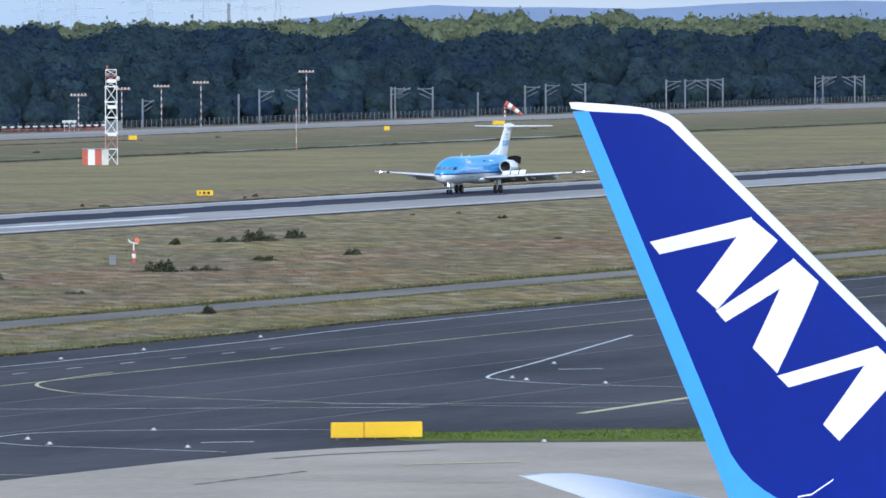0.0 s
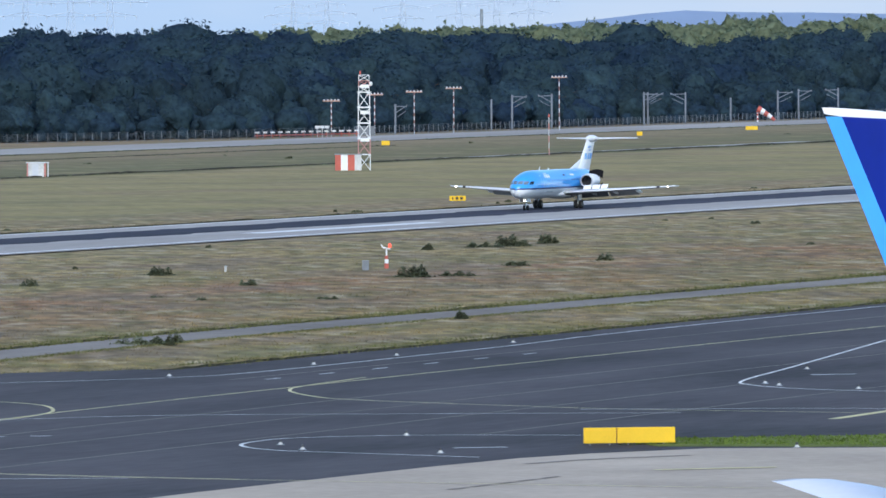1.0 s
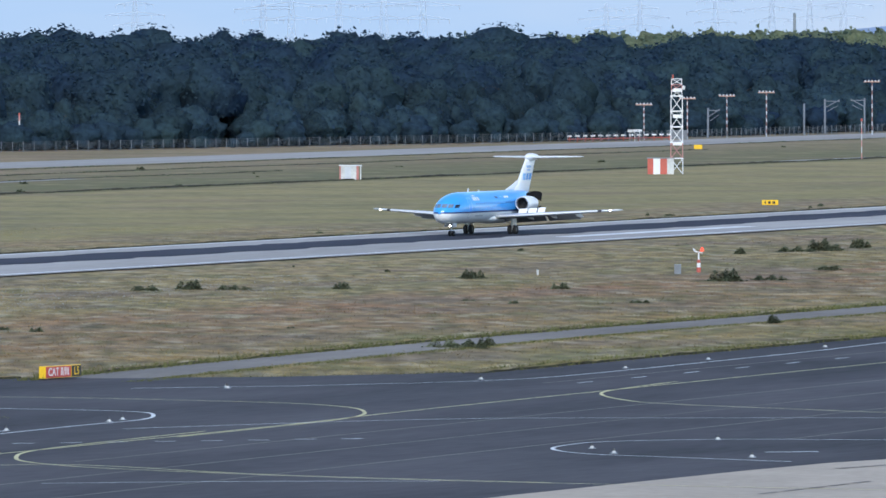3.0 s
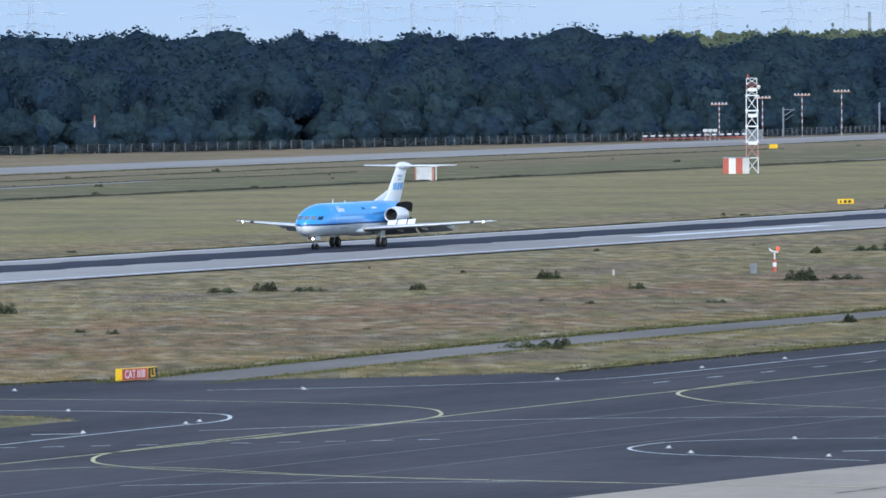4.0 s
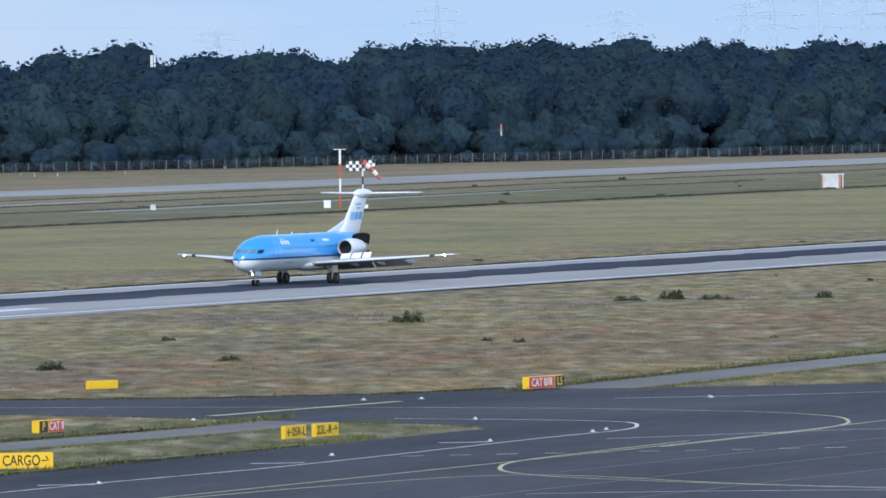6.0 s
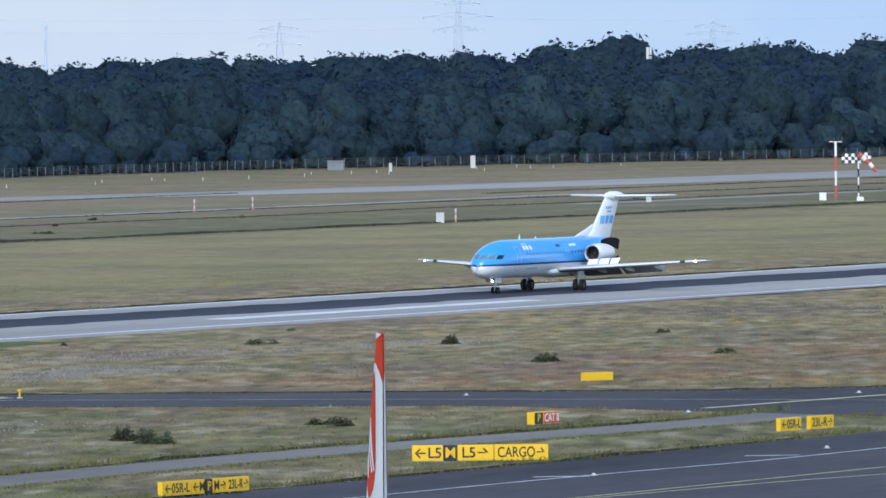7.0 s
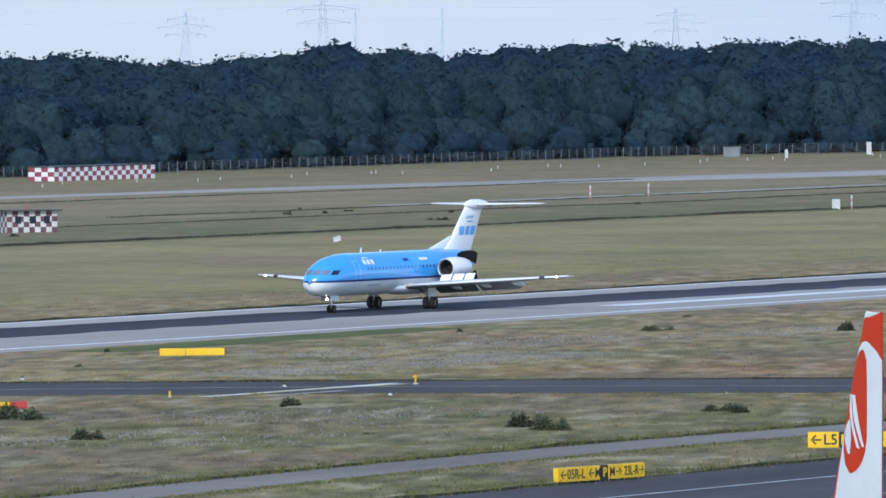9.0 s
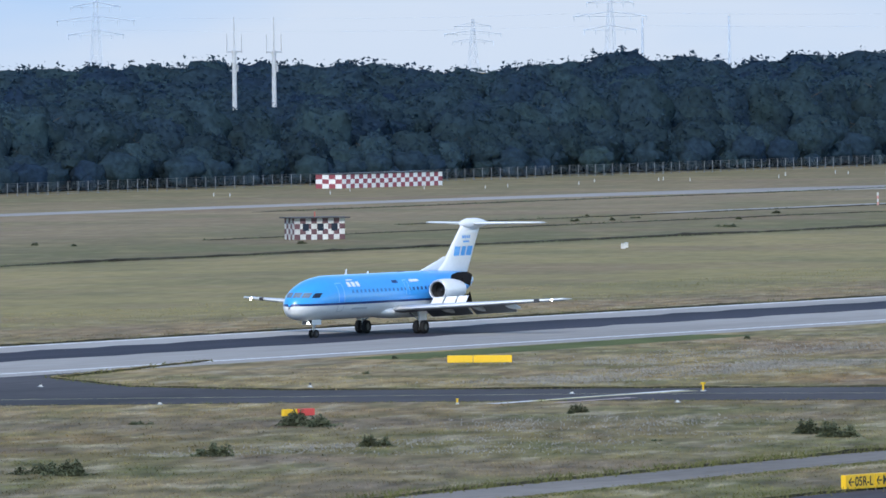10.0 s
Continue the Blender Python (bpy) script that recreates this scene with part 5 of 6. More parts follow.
def taxi_sign(a, c, panels, label, h=0.85, lift=0.12, depth=0.28, end=None):
    """A guidance sign: panels of (share of the length, face material, text, text material)."""
    m, length = facing(a, c)
    sg = thing("taxiway_sign", m, label, "sign", "taxiway signs")
    x = -length / 2
    for share, face, text, ink in panels:
        w = share * length
        cab = part("cabinet", box(w - 0.05, depth, h, (x + w / 2, 0, lift)), end or face, sg, bevel=0.02)
        part("face", box(w - 0.13, 0.02, h - 0.08, (x + w / 2, -depth / 2 - 0.006, lift + 0.04)), face, cab)
        if text:
            t = lettering(text, h * 0.92, ink, cab, pose(x + w / 2, -depth / 2 - 0.022, lift + h * 0.49, 90, 0, 0))
            k = min(1.0, (w * 0.86) / max(0.01, t.dimensions.x))
            t.scale = (k, 1, 1)
        for q in (0.2, 0.8):
            part("leg", rod((x + w * q, 0, -0.05), (x + w * q, 0, lift + 0.02), 0.05), M_GREY, sg)
        x += w
    return sg


Y, R, K = M_SIGN_YELLOW, M_SIGN_RED, M_BLACK
taxi_sign((513.4, 256.15), (517.3, 249.95), ((0.23, Y, "\u2190L5", K), (0.10, K, "M", Y), (0.27, Y, "L5\u2192", K), (0.40, Y, "CARGO\u2192", K)), "yellow taxiway sign with black letters and arrows on short legs")
taxi_sign((471.6, 249.25), (479.4, 248.4), ((0.34, Y, "\u219005R-L", K), (0.15, Y, "\u2190M", K), (0.09, K, "P", Y), (0.16, Y, "M\u2192", K), (0.26, Y, "23L-R\u2192", K)), "long yellow taxiway sign with black letters in grass", 0.72)
taxi_sign((556.0, 254.2), (558.5, 254.0), ((1.0, Y, "\u219005R-L", K),), "yellow taxiway sign with an arrow in grass", 0.76)
taxi_sign((559.5, 253.9), (562.1, 253.6), ((1.0, Y, "23L-R\u2192", K),), "yellow taxiway sign with a runway arrow in grass", 0.76)
taxi_sign((635.7, 273.5), (640.4, 273.0), ((0.72, R, "CAT II/III", M_SIGN_WHITE), (0.28, K, "L5", Y)), "red holding sign with white letters and a black end", 0.78, depth=0.5, end=Y)
taxi_sign((562.0, 272.7), (565.0, 272.5), ((0.36, K, "P", Y), (0.64, R, "CAT II", M_SIGN_WHITE)), "small red holding sign with a black end", 0.72, depth=0.5, end=Y)
taxi_sign((547.3, 185.8), (549.7, 181.4), ((0.36, Y, "", K), (0.64, Y, "", K)), "blank yellow back of a taxiway sign beside the apron", 0.84)
taxi_sign((639.1, 368.3), (641.3, 364.4), ((0.4, Y, "", K), (0.6, Y, "", K)), "blank yellow back of a sign beside the runway", 0.5)
taxi_sign((631.3, 302.6), (633.6, 301.5), ((1.0, Y, "", K),), "small blank yellow sign in grass", 0.55)
taxi_sign((549.4, 327.9), (551.7, 327.1), ((0.45, Y, "", K), (0.55, R, "", K)), "low yellow and red sign in grass", 0.42)
sg = taxi_sign((1237.6, 437.2), (1238.6, 435.4), ((1.0, Y, "", K),), "small yellow sign with dark marks beside the runway", 0.62)
for q, w in ((-0.62, 0.16), (-0.1, 0.34), (0.45, 0.34)):
    part("mark_bar", box(w, 0.02, 0.3, (q, -0.17, 0.28)), K, sg)
for x, y, w in ((1874, 625, 1.1), (1959.5, 631, 2.4), (1745, 628, 1.5)):
    taxi_sign((x - w * 0.2, y + w * 0.45), (x + w * 0.2, y - w * 0.45), ((1.0, Y, "", K),), "small yellow sign near the far taxiway", 0.75)

# banded poles
def banded(parent, r, top, bands, name="pole", mats=None):
    mats = mats or (M_RED, M_SIGN_WHITE)
    for i in range(bands):
        part(name, rod((0, 0, top * i / bands), (0, 0, top * (i + 1) / bands), r, seg=10), mats[i % 2], parent)


def turn_to_eye(x, y):
    """The turn that makes a thing's -y side look at the terrace."""
    return -math.degrees(math.atan2(x, y))


# lattice mast with its striped hut
x, y = 1481.0, 536.3
M_PALE_RED = mat("pale_red_paint", (0.55, 0.26, 0.22), 0.6, var=0.1)
mast = thing("lattice_mast", pose(x, y, 0, 0, 0, turn_to_eye(x, y)), "red and white lattice aerial mast beside a striped hut", "mast")
lattice(mast, 1.75, 1.65, 0, 11.4, 5, 0.075, (M_SIGN_WHITE, M_PALE_RED, M_SIGN_WHITE, M_SIGN_WHITE, M_SIGN_WHITE))
lattice(mast, 1.5, 1.5, 11.4, 13.9, 3, 0.06, (M_SIGN_WHITE, M_PALE_RED, M_SIGN_WHITE))
for z in (2.3, 4.6, 6.9, 9.2, 11.4):
    part("platform", box(1.95, 1.95, 0.16, (0, 0, z - 0.08)), M_SIGN_WHITE, mast)
for z in (8.2, 12.0, 4.2):
    part("aerial_box", box(1.3, 0.45, 0.5, (0.1, -0.9, z)), M_SIGN_WHITE, mast)
part("lamp", rod((-0.55, 0, 13.9), (-0.55, 0, 14.5), 0.12), M_RED, mast)
part("dish", rod((0.9, -0.3, 12.6), (1.15, -0.4, 12.6), 0.35, 0.3), M_SIGN_WHITE, mast)
hut = thing("equipment_hut", pose(x - 1.0, y + 2.1, 0, 0, 0, turn_to_eye(x, y)), "low hut with broad red and white stripes", "hut")
for x0, w, m_ in ((-1.95, 0.85, M_RED), (-1.1, 1.0, M_SIGN_WHITE), (-0.1, 1.0, M_RED), (0.9, 1.0, M_OLD_WHITE)):
    part("wall_panel", box(w, 2.4, 2.3, (x0 + w / 2, 0, 0)), m_, hut, bevel=0.01)
part("hut_roof", box(4.1, 2.6, 0.1, (0.0, 0, 2.3)), M_GREY, hut)

x, y = 1419.0, 563.0
hut = thing("equipment_hut", pose(x, y, 0, 0, 0, turn_to_eye(x, y)), "weathered white equipment hut with faded red edges in grass", "hut")
part("wall_panel", box(2.2, 2.4, 2.0, (-0.2, 0, 0)), M_OLD_WHITE, hut, bevel=0.02)
for q, w in ((-1.4, 0.22), (1.06, 0.3), (1.5, 0.16)):
    part("wall_panel", box(w, 2.4, 2.0, (q, 0, 0)), M_OLD_RED if q < 1.4 else M_OLD_WHITE, hut)
part("hut_door", box(0.9, 0.05, 1.8, (-0.3, -1.22, 0.05)), M_WING_GREY, hut)
part("hut_roof", box(3.3, 2.6, 0.1, (0.05, 0, 2.0)), M_SIGN_WHITE, hut)

# thin poles
for x, y, h, n, r in ((1636.2, 561.0, 6.1, 6, 0.08), (1704.9, 737.6, 6.2, 7, 0.14)):
    p = thing("marker_pole", pose(x, y, 0), "thin red and white banded pole on the airfield", "pole", "banded poles")
    banded(p, r, h, n, mats=(M_PALE_RED, M_OLD_WHITE))
    part("lamp", rod((0, 0, h), (0, 0, h + 0.45), 0.17, 0.1), M_RED, p)
    part("bracket", rod((-0.5, 0.2, h * 0.9), (0.5, -0.2, h * 0.9), 0.06), M_GREY, p)
# wind mast with cups
x, y = 1279.4, 576.4
p = thing("wind_mast", pose(x, y, 0, 0, 0, turn_to_eye(x, y)), "red and white wind-measuring mast with a cross arm", "mast")
banded(p, 0.16, 7.6, 4)
part("cross_arm", rod((-0.85, 0, 7.6), (0.85, 0, 7.6), 0.07), M_WING_GREY, p)
for q in (-0.85, -0.2, 0.3, 0.85):
    part("sensor", rod((q, 0, 7.6), (q, 0, 8.2), 0.09, 0.14), M_DARK, p)
part("wind_cabinet", box(0.9, 0.5, 1.0, (-1.7, 0.2, 0)), M_SIGN_WHITE, p)
# windsocks
for x, y, h, yaw, chk in ((1275.2, 571.3, 6.2, -35, True), (2104.8, 676.5, 2.6, -35, False)):
    w = thing("windsock", pose(x, y, 0, 0, 0, turn_to_eye(x, y)), "red and white windsock hanging slack on a banded pole", "windsock", "windsocks")
    banded(w, 0.11 if chk else 0.16, h, 6, mats=(M_SIGN_WHITE, M_BLACK if chk else M_RED))
    a0 = Vector((0.0, 0, h - (0.2 if chk else -0.1)))
    d = Vector((0.80, 0, -0.52)) if chk else Vector((0.88, 0, -0.40))
    L = 2.9 if chk else 4.0
    r0, r1 = (0.42, 0.22) if chk else (0.75, 0.3)
    for i in range(5):
        s0, s1 = a0 + d * (L * i / 5) - Vector((0, 0, 0.10 * i * i * 0.3)), a0 + d * (L * (i + 1) / 5) - Vector((0, 0, 0.10 * (i + 1) ** 2 * 0.3))
        part("sock_ring", rod(s0, s1, r0 + (r1 - r0) * i / 5, r0 + (r1 - r0) * (i + 1) / 5, 12), M_RED if i % 2 == 0 else M_SIGN_WHITE, w)
    if chk:
        for sx in range(9):
            for sz in range(3):
                part("board_square", box(0.42, 0.06, 0.42, (-1.95 + sx * 0.42, 0.25, h - 1.35 + sz * 0.42 + (0.12 if sx > 5 else 0))), M_SIGN_WHITE if (sx + sz) % 2 else M_DARK, w)
        part("foot", box(0.9, 0.6, 0.5, (0.2, 0.2, 0)), M_SIGN_WHITE, w)

# runway light post and cabinets
p = thing("beacon_post", pose(919, 330.7, 0, 0, 0, turn_to_eye(919, 330.7)), "short red and white post with red lamps on arms", "beacon")
for i, (z0, z1, m_) in enumerate(((0, 0.45, M_RED), (0.45, 0.85, M_SIGN_WHITE), (0.85, 1.15, M_RED))):
    part("post", rod((0, 0, z0), (0, 0, z1), 0.2 - 0.02 * i, seg=12), m_, p)
part("stem", rod((0, 0, 1.15), (0, 0, 1.75), 0.07), M_SIGN_WHITE, p)
part("arm", rod((-0.45, 0, 1.95), (0.35, 0, 1.75), 0.05), M_SIGN_WHITE, p)
part("arm", rod((-0.5, 0, 2.15), (-0.2, 0, 1.8), 0.06), M_SIGN_WHITE, p)
part("red_lamp", rod((0.3, 0, 1.9), (0.3, 0, 2.25), 0.15, 0.12, 12), glow("red_lamp_glass", (0.95, 0.08, 0.04), 0.8), p)
for x, y, w, h, lb in ((912.3, 330.3, 0.62, 0.85, "small grey equipment cabinet in grass"), (1134, 561.8, 0.95, 1.2, "grey-white equipment cabinet in grass"), (968.5, 537.1, 0.5, 0.5, "small white box in mown grass"),
                       (973.3, 539.4, 0.4, 0.5, "small white box in mown grass"), (905, 341, 0.2, 0.5, "tiny white peg in grass"), (1266, 597, 0.7, 0.7, "white box in grass"), (1540.7, 781.9, 2.6, 1.5, "grey cabinet beside the fence"),
                       (1562.7, 768.2, 0.8, 2.0, "white cabinet with a lamp beside the fence"), (1528, 765.7, 0.5, 1.3, "white post box beside the fence"), (1640, 760, 0.5, 1.4, "white post box beside the fence"), (1870, 692, 0.5, 1.2, "white post box beside the fence"), (1895, 686, 3.4, 1.6, "pale fenced cabinet near the wood")):
    c = thing("equipment_cabinet", pose(x, y, 0, 0, 0, turn_to_eye(x, y)), lb, "cabinet")
    part("case", box(w, w * 0.7, h, (0, 0, 0)), M_OLD_WHITE if "white" in lb else M_PALE_STEEL, c, bevel=0.02)
    part("lid", box(w * 1.06, w * 0.76, 0.05, (0, 0, h)), M_GREY, c)
for x, y in ((1197.5, 627.6), (1212.4, 627.1), (1137.5, 561.5)):
    p = thing("marker_post", pose(x, y, 0), "short red and white post in grass", "post", "short posts")
    for i in range(4):
        part("post", rod((0, 0, 0.4 * i), (0, 0, 0.4 * (i + 1)), 0.12, seg=10), M_OLD_WHITE if i % 2 else M_PALE_RED, p)
for x, y, k in ((596.6, 325.2, 0.75), (573.0, 329.5, 0.45)):
    p = thing("marker_post", pose(x, y, 0), "orange post lamp beside the taxiway", "post", "orange post lamps")
    part("post", rod((0, 0, 0), (0, 0, 0.8 * k), 0.06, seg=10), M_SIGN_YELLOW, p)
    part("cap", box(0.38 * k, 0.3 * k, 0.2 * k, (0, 0, 0.6 * k)), M_SIGN_YELLOW, p, bevel=0.02)
    part("foot", box(0.35 * k, 0.35 * k, 0.1, (0, 0, 0)), M_OLD_WHITE, p)

# chequered huts
M_ROOF = mat("tarred_roof", (0.07, 0.07, 0.075), 0.8, var=0.2)


def chequered(x, y, yaw, L, D, h, cell, nz, label, roof, pale, dark):
    t = thing("chequered_hut", pose(x, y, 0, 0, 0, yaw), label, "hut")
    part("core", box(L - 0.06, D - 0.06, h - 0.02, (0, 0, 0)), M_SIGN_WHITE, t)
    nx, ny = round(L / cell), round(D / cell)
    for k in range(nz):
        for i in range(nx):
            part("check", box(L / nx, 0.03, h / nz, (-L / 2 + (i + 0.5) * L / nx, -D / 2, k * h / nz)), pale if (i + k) % 2 else dark, t)
        for j in range(ny):
            part("check", box(0.03, D / ny, h / nz, (-L / 2, -D / 2 + (j + 0.5) * D / ny, k * h / nz)), pale if (j + k) % 2 == 0 else dark, t)
    part("hut_roof", box(L + roof, D + roof, 0.14, (0, 0, h)), M_ROOF, t)
    return t


M_DULL_CHECK = mat("weathered_maroon", (0.14, 0.07, 0.08), 0.8, var=0.25)
M_CHECK = mat("crimson_paint", (0.30, 0.07, 0.09), 0.7, var=0.15)
t = chequered(1329.0, 776.7, -2, 26.8, 4.4, 1.95, 1.12, 3, "long low hut painted in red and white checks", 0.2, M_SIGN_WHITE, M_CHECK)
t2 = chequered(1006.5, 596.4, -40, 5.8, 3.2, 2.3, 0.64, 4, "small hut painted in dark red and white checks", 0.9, M_OLD_WHITE, M_DULL_CHECK)
for i, q in enumerate((-1.6, 0.1, 1.7)):
    part("window", box(0.7, 0.05, 0.8, (q, -1.62, 0.95)), M_GLASS, t2, "dark window")
part("beacon", rod((0, 0, 2.44), (0, 0, 3.0), 0.08), M_RED, t2)

# approach lights: T-shaped masts and a low row of lamps
M_DULL_RED = mat("faded_red", (0.27, 0.15, 0.13), 0.7, var=0.15)
for az, h, d in ((69.92, 6.6, 1995), (70.15, 7.6, 2010), (70.36, 7.9, 2030), (70.57, 8.4, 2050), (71.13, 10.2, 2080)):
    a = radians(az)
    x, y = d * math.sin(a), d * math.cos(a)
    p = thing("approach_mast", pose(x, y, 0, 0, 0, -az), "red and white banded mast with a lamp cross bar", "mast", "approach light masts")
    banded(p, 0.1, h, 12, mats=(M_WING_GREY, M_DULL_RED))
    part("cross_bar", rod((-1.55, 0, h), (1.55, 0, h), 0.13), mat("faded_orange", (0.5, 0.3, 0.22), 0.6), p)
    for q in (-1.3, -0.65, 0, 0.65, 1.3):
        part("lamp", rod((q, 0, h), (q, 0, h + 0.35), 0.14), M_WING_GREY, p)
bar = thing("approach_light_row", pose(1861, 685, 0, 0, 0, -14), "low row of white lamps on red and white posts", "lights")
part("beam", rod((-17, 0, 0.55), (17, 0, 0.55), 0.1), M_RED, bar)
for i in range(14):
    q = -16.3 + i * 2.5
    part("post", rod((q, 0, 0), (q, 0, 0.95), 0.08), M_RED, bar)
    part("lamp", box(0.95, 0.4, 0.28, (q, 0, 0.95)), M_SIGN_WHITE, bar, "white lamp", bevel=0.03)
for q in (4, 5.6, 7.2):
    part("lamp", box(0.9, 0.4, 0.5, (q, 0.5, 1.6)), M_SIGN_WHITE, bar)
    part("post", rod((q, 0.5, 0), (q, 0.5, 1.6), 0.07), M_SIGN_WHITE, bar)

# railway masts at the foot of the wood
M_MAST = mat("weathered_zinc", (0.17, 0.195, 0.23), 0.6, 0.2, var=0.15)
for az, w, h in ((70.26, 3.6, 5.6), (70.77, 0.4, 6.0), (70.88, 4.6, 6.8), (71.09, -4.4, 6.8), (71.58, 4.4, 6.6), (71.60, 5.0, 6.6), (71.80, -5.0, 6.4), (72.04, 0.4, 5.0), (72.29, 5.0, 6.2), (72.40, 4.6, 6.4), (72.61, -4.6, 6.4), (73.04, 5.2, 6.6), (73.14, 5.0, 6.6), (73.26, -4.8, 6.6), (73.34, -4.8, 6.6), (73.83, 5.2, 6.4), (73.87, 5.0, 6.6), (74.04, -4.6, 6.4), (74.09, -4.6, 6.4)):
    px = 2100.0
    for _ in range(8):
        px = (front(px) - 4) * math.tan(radians(az))
    y = front(px) - 4
    p = thing("railway_mast", pose(px, y, 0, 0, 0, turn_to_eye(px, y)), "grey railway overhead-line mast with bracket arms", "mast", "railway masts")
    part("post", box(0.36, 0.36, h, (0, 0, 0)), M_MAST, p)
    if abs(w) > 1:
        part("bracket", rod((0, 0, h - 1.7), (w * 0.62, 0, h - 0.2), 0.1), M_MAST, p)
        part("bracket", rod((0, 0, h - 0.4), (w * 0.62, 0, h - 0.5), 0.09), M_MAST, p)
        part("bracket", rod((w * 0.1, 0, h - 2.4), (w * 0.55, 0, h - 1.3), 0.07), M_MAST, p)

# taxiway edge lights
def edge_light(x, y, first=[]):
    m = pose(x, y, 0.05)
    if first:
        return copy_thing(first[0], m)
    t = thing("edge_light", m, "low white taxiway light with a dark lens", "light", "taxiway lights")
    part("cone", rod((0, 0, 0), (0, 0, 0.15), 0.14, 0.08, 14), M_OLD_WHITE, t)
    part("lens", rod((0, 0, 0.15), (0, 0, 0.29), 0.09, 0.06, 12), M_DARK, t, "dark glass lens")
    part("base_plate", rod((0, 0, 0), (0, 0, 0.03), 0.22, 0.22, 14), M_GREY, t)
    first.append(t)
    return t


for x, y in ((538.0, 198.4), (556.9, 199.3), (535.4, 189.7), (543.8, 201.8), (685.8, 246.1), (667.4, 245.3), (713.9, 247.5), (792.6, 252.3), (635.7, 203.0), (639.1, 205.0), (664.8, 210.4), (631.0, 196.4), (546.4, 173.5), (624.6, 256.1), (644.4, 246.7),
             (570.8, 241.4), (574.0, 241.9), (587.9, 256.2), (556.9, 241.8), (587.1, 270.0), (583.6, 272.7), (619.4, 273.6), (617.0, 276.5), (626.4, 256.9), (589.5, 330.7), (606.8, 298.9), (578.1, 316.9), (595.8, 353.5), (566.2, 346.7), (501.2, 239.6), (536.8, 242.5),
             (591.8, 371.4), (573.0, 363.5), (556.2, 376.4)):
    edge_light(x, y)

# small white lamps before the fence
for i in range(30):
    x = 1255 + i * 11.5 + 9 * math.sin(i * 5.1)
    p = thing("fence_lamp", pose(x, 757 + 6 * math.sin(i * 2.3), 0), "small white marker stake in grass", "marker", "marker stakes")
    part("stake", rod((0, 0, 0), (0, 0, 0.48), 0.08, 0.06, 8), M_OLD_WHITE, p)


# ---- the fence, grasses and weeds ----
M_MESH = mat("fence_wire", (0.24, 0.27, 0.3), 0.6, 0.3, var=0.1)
fence = thing("boundary_fence", Matrix(), "long grey wire-mesh boundary fence before the wood", "fence")


def fence_at(x):
    return front(x) - 9


post_me = None
b_rest = bmesh.new()
x, i = 1235.0, 0
while x < 2420:
    y = fence_at(x)
    if i < 290:
        if post_me is None:
            first_post = part("post", rod((0, 0, 0), (0, 0, 1.8), 0.05, seg=6), M_MESH, fence)
            post_me = first_post.data
            first_post.location = (x, y, 0)
        else:
            o = new("post", post_me)
            o.parent, o.location = fence, (x, y, 0)
    else:
        rod((x, y, 0), (x, y, 1.8), 0.05, seg=5, bm=b_rest)
    x += 2.6
    i += 1
tagged(part("post_row", b_rest, M_MESH, fence), kind="stuff")
wires = bmesh.new()
xs = [1235 + 13 * k for k in range(92)]
for z in [0.1 + 0.17 * k for k in range(9)] + [1.72]:
    vs = [(wires.verts.new((x, fence_at(x) - 0.05, z)), wires.verts.new((x, fence_at(x) - 0.05, z + 0.022))) for x in xs]
    for a, c in zip(vs, vs[1:]):
        wires.faces.new((a[0], c[0], c[1], a[1]))
part("wire_mesh", wires, M_MESH, fence, "thin horizontal wires")


def inside(poly, x, y):
    hit = False
    for (x0, y0), (x1, y1) in zip(poly, poly[1:] + poly[:1]):
        if (y0 > y) != (y1 > y) and x < (x1 - x0) * (y - y0) / (y1 - y0) + x0:
            hit = not hit
    return hit


CROSS = LEFT + RIGHT
path_e = smooth_line(PATH_EAST, 6)
path_w = smooth_line(PATH_WEST, 6)


def path_dist(x, y):
    ln = path_e if x > 600 else path_w
    return abs(y - float(np.interp(x, [p.x for p in ln], [p.y for p in ln])))


def is_grass(x, y):
    if 386.2 < y < 421.8 or inside(CROSS, x, y):
        return False
    edge = float(np.interp(x, [250, 700, 1600], [246.5, 251.5, 251.5]))
    if y < edge:
        return False
    return path_dist(x, y) > (3.2 if x > 600 else 2.9) or 592 < x < 632


def blades(name, places, hmin, hmax, material, label, seed, spread=0.35, n=5, wide=0.06, sway=0.5):
    rnd = np.random.default_rng(seed)
    P = np.asarray(places, float)
    k = len(P)
    base = np.repeat(np.c_[P, np.zeros(k)], n, 0) + np.c_[rnd.normal(0, spread, (k * n, 2)), np.zeros(k * n)]
    h = rnd.uniform(hmin, hmax, k * n) * np.repeat(rnd.uniform(0.6, 1.2, k), n)
    a = rnd.uniform(0, 6.28, k * n)
    w = np.c_[np.cos(a), np.sin(a), 0 * a] * (wide * rnd.uniform(0.6, 1.6, (k * n, 1)))
    lean = np.c_[rnd.normal(0, sway, (k * n, 2)) * h[:, None], h]
    q = np.stack([base - w, base + w, base + lean * 0.6 + w * 0.8, base + lean], 1).reshape(-1, 3)
    return tagged(new(name, quad_mesh(name, q, material)), label, "grass", kind="stuff")


